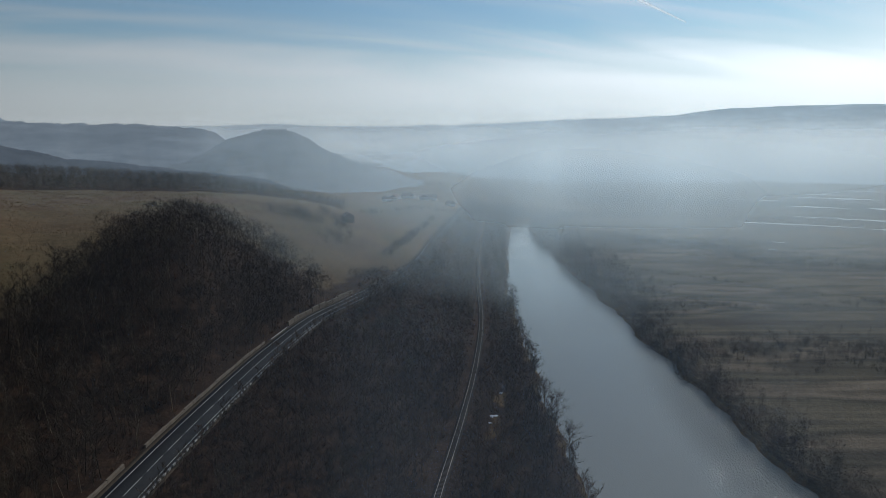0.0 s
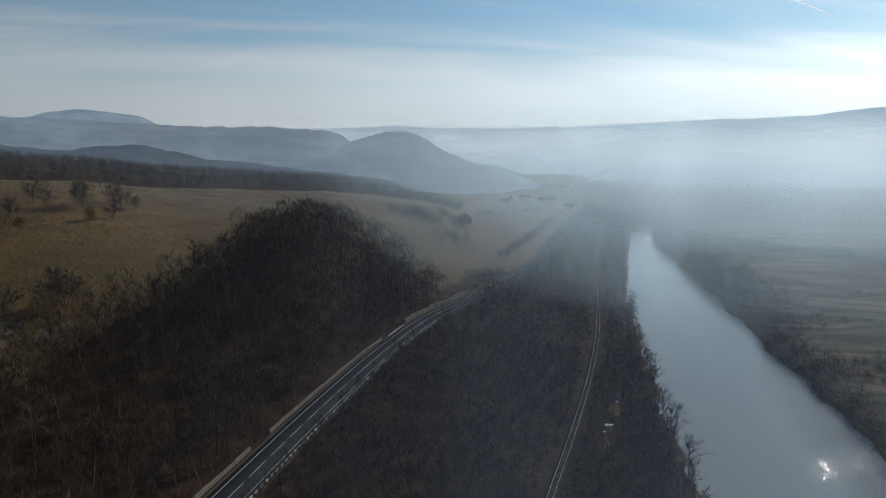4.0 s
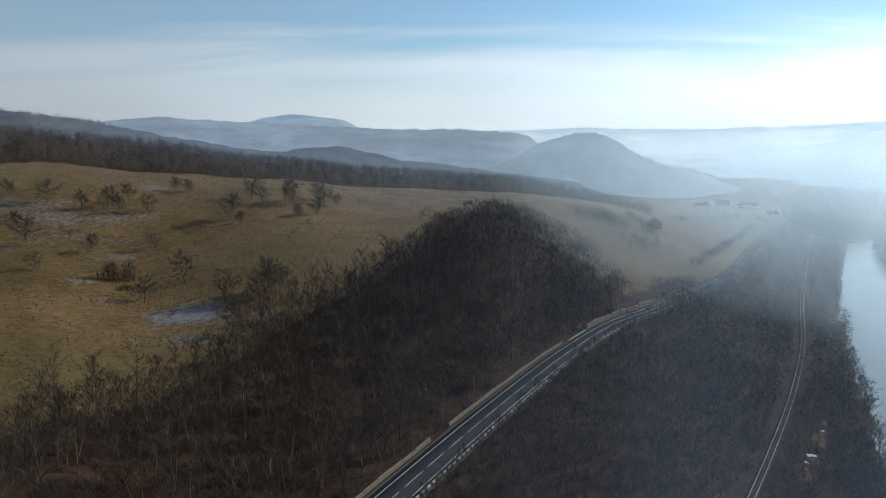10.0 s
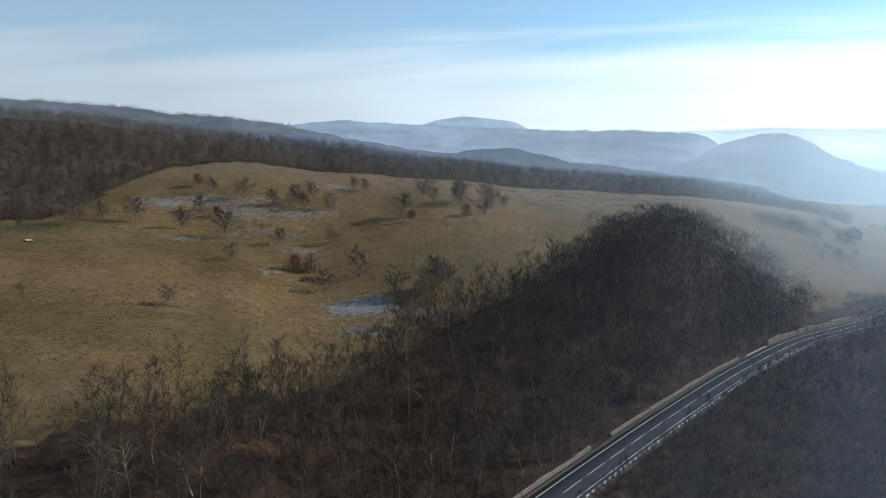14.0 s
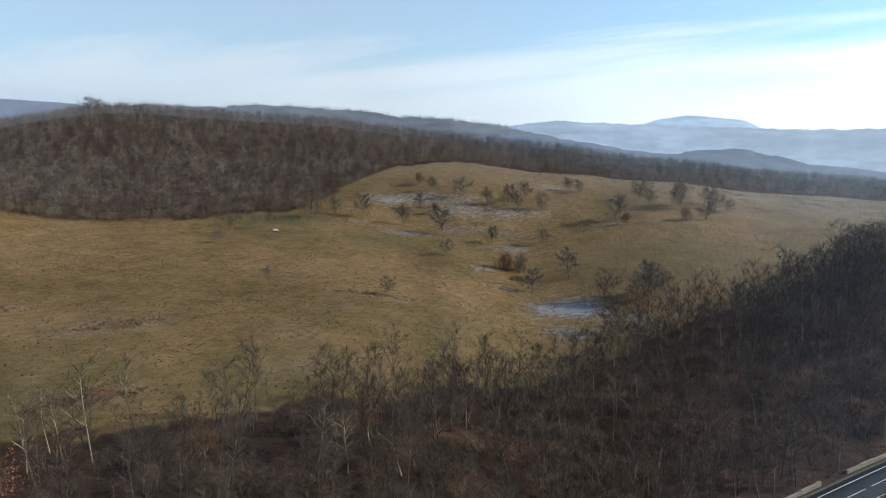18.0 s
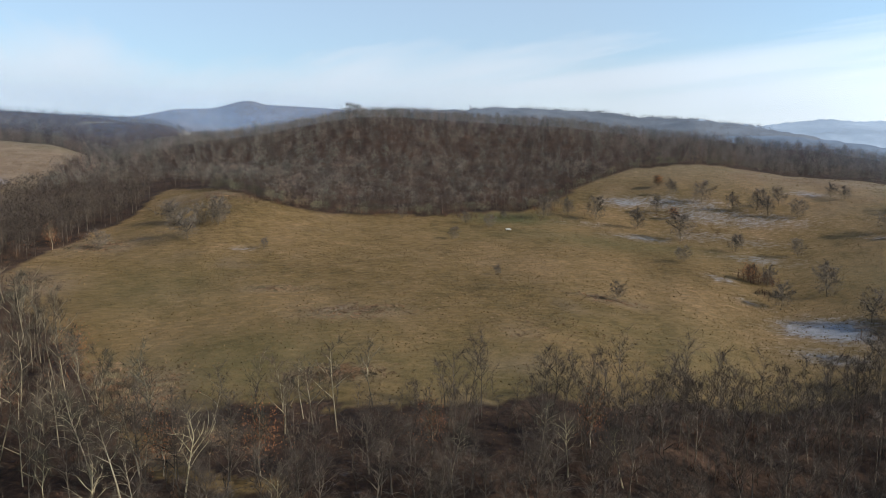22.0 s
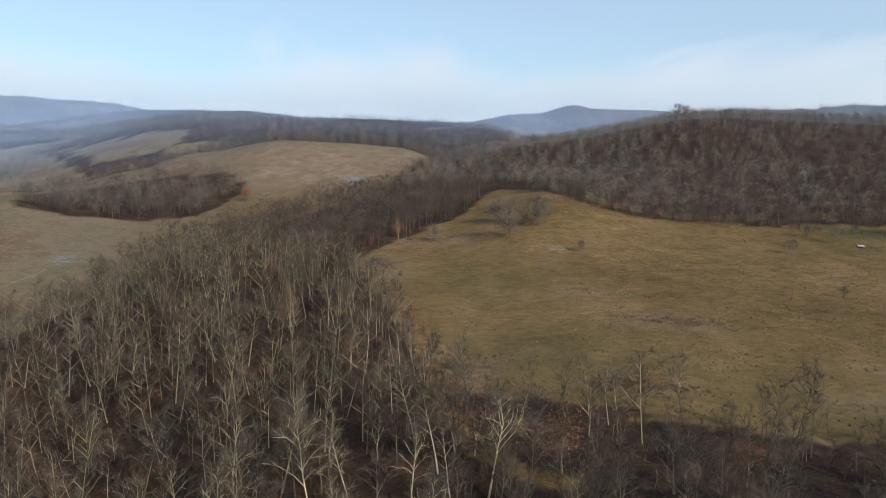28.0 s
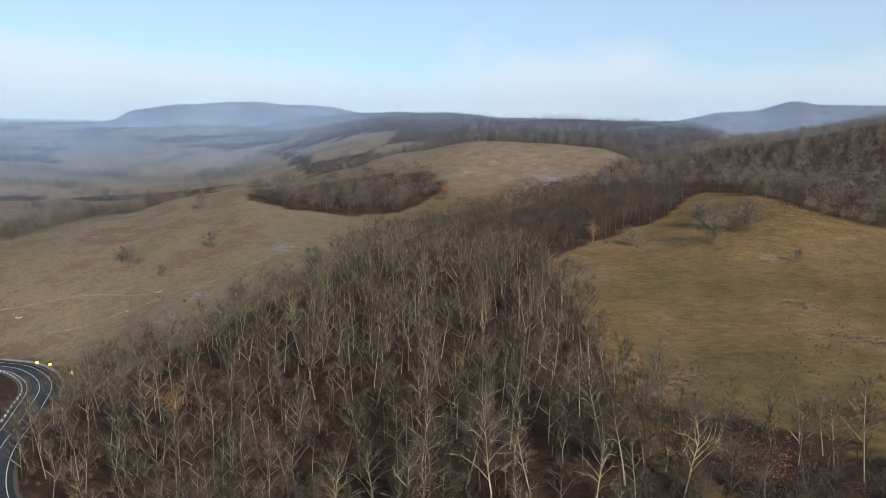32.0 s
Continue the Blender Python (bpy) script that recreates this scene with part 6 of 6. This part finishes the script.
# ---- sheets for mist and haze ----
def haze_material(col, share):
    """Sheet in place of mist and haze: mostly clear, the rest scatters daylight to both sides."""
    mat = bpy.data.materials.new("mist")
    mat.use_nodes = True
    nt = mat.node_tree
    nt.nodes.clear()
    out, mix, add = nt.nodes.new("ShaderNodeOutputMaterial"), nt.nodes.new("ShaderNodeMixShader"), nt.nodes.new("ShaderNodeMixShader")
    clear, d, t = nt.nodes.new("ShaderNodeBsdfTransparent"), nt.nodes.new("ShaderNodeBsdfDiffuse"), nt.nodes.new("ShaderNodeBsdfTranslucent")
    d.inputs[0].default_value = t.inputs[0].default_value = col
    att = nt.nodes.new("ShaderNodeAttribute")
    att.attribute_name = "veil"
    nt.links.new(att.outputs["Fac"], mix.inputs[0])
    add.inputs[0].default_value = share
    nt.links.new(d.outputs[0], add.inputs[1])
    nt.links.new(t.outputs[0], add.inputs[2])
    nt.links.new(clear.outputs[0], mix.inputs[1])
    nt.links.new(add.outputs[0], mix.inputs[2])
    nt.links.new(mix.outputs[0], out.inputs[0])
    return mat


M_HAZE = [haze_material(MIST_COL, 0.9), haze_material(HAZE_COL, 0.9), haze_material(BLUE_COL, 0.72)]


def haze_sheet(d, az0, az1, top, dens, seed, fade, foot, haze):
    """A thin sheet curved round the camera in place of mist, haze and glare, thinning upwards and to its ends."""
    a = np.arange(az0, az1, 0.5)
    u = np.linspace(0, 1, 14)
    A, U = np.meshgrid(a, u, indexing="ij")
    r = d * (1 + 0.05 * value_noise(A, 0 * A, 9, seed))
    x, y = -r * np.sin(np.radians(A)), r * np.cos(np.radians(A))
    z = -16 + (top + 16) * U
    k = smooth(A, az0, az0 + fade) * (1 - smooth(A, az1 - fade, az1)) * (1 - smooth(U, 0.4, 1.0)) * smooth(z - np.maximum(land(x, y), -14), 0, foot)
    k = np.clip(dens * k * (1 + (0.03 if haze > 1 else 0.08 if haze else 0.3) * value_noise(A * d / 57, z * 4, 90, seed + 1)), 0, 0.8)
    i = np.arange(A.size).reshape(A.shape)
    f = np.stack([i[:-1, :-1], i[1:, :-1], i[1:, 1:], i[:-1, 1:]], -1).reshape(-1, 4)
    me = mesh_of("mist", np.stack([x, y, z], -1).reshape(-1, 3), f, [M_HAZE[haze]], smooth=True)
    att = me.attributes.new("veil", "FLOAT", "POINT")
    att.data.foreach_set("value", k.astype(np.float32).ravel())
    tagged(new("mist", me), "translucent sheet standing in for mist and haze over the valley", "mist", kind="stuff")


# added sheets, fitted to the camera's view; the nearest veils the whole foreground
for d, az0, az1, top, dens, fade in HAZE_SHEETS:
    haze_sheet(d, az0, az1, top, dens, int(d), fade, 45 if az0 >= 0 else 14 if d < 200 else 32 if d < 700 else 60 if d < 1000 else 84, 2 if az0 >= 0 or d < 300 else 1 if d < 1000 else 0)
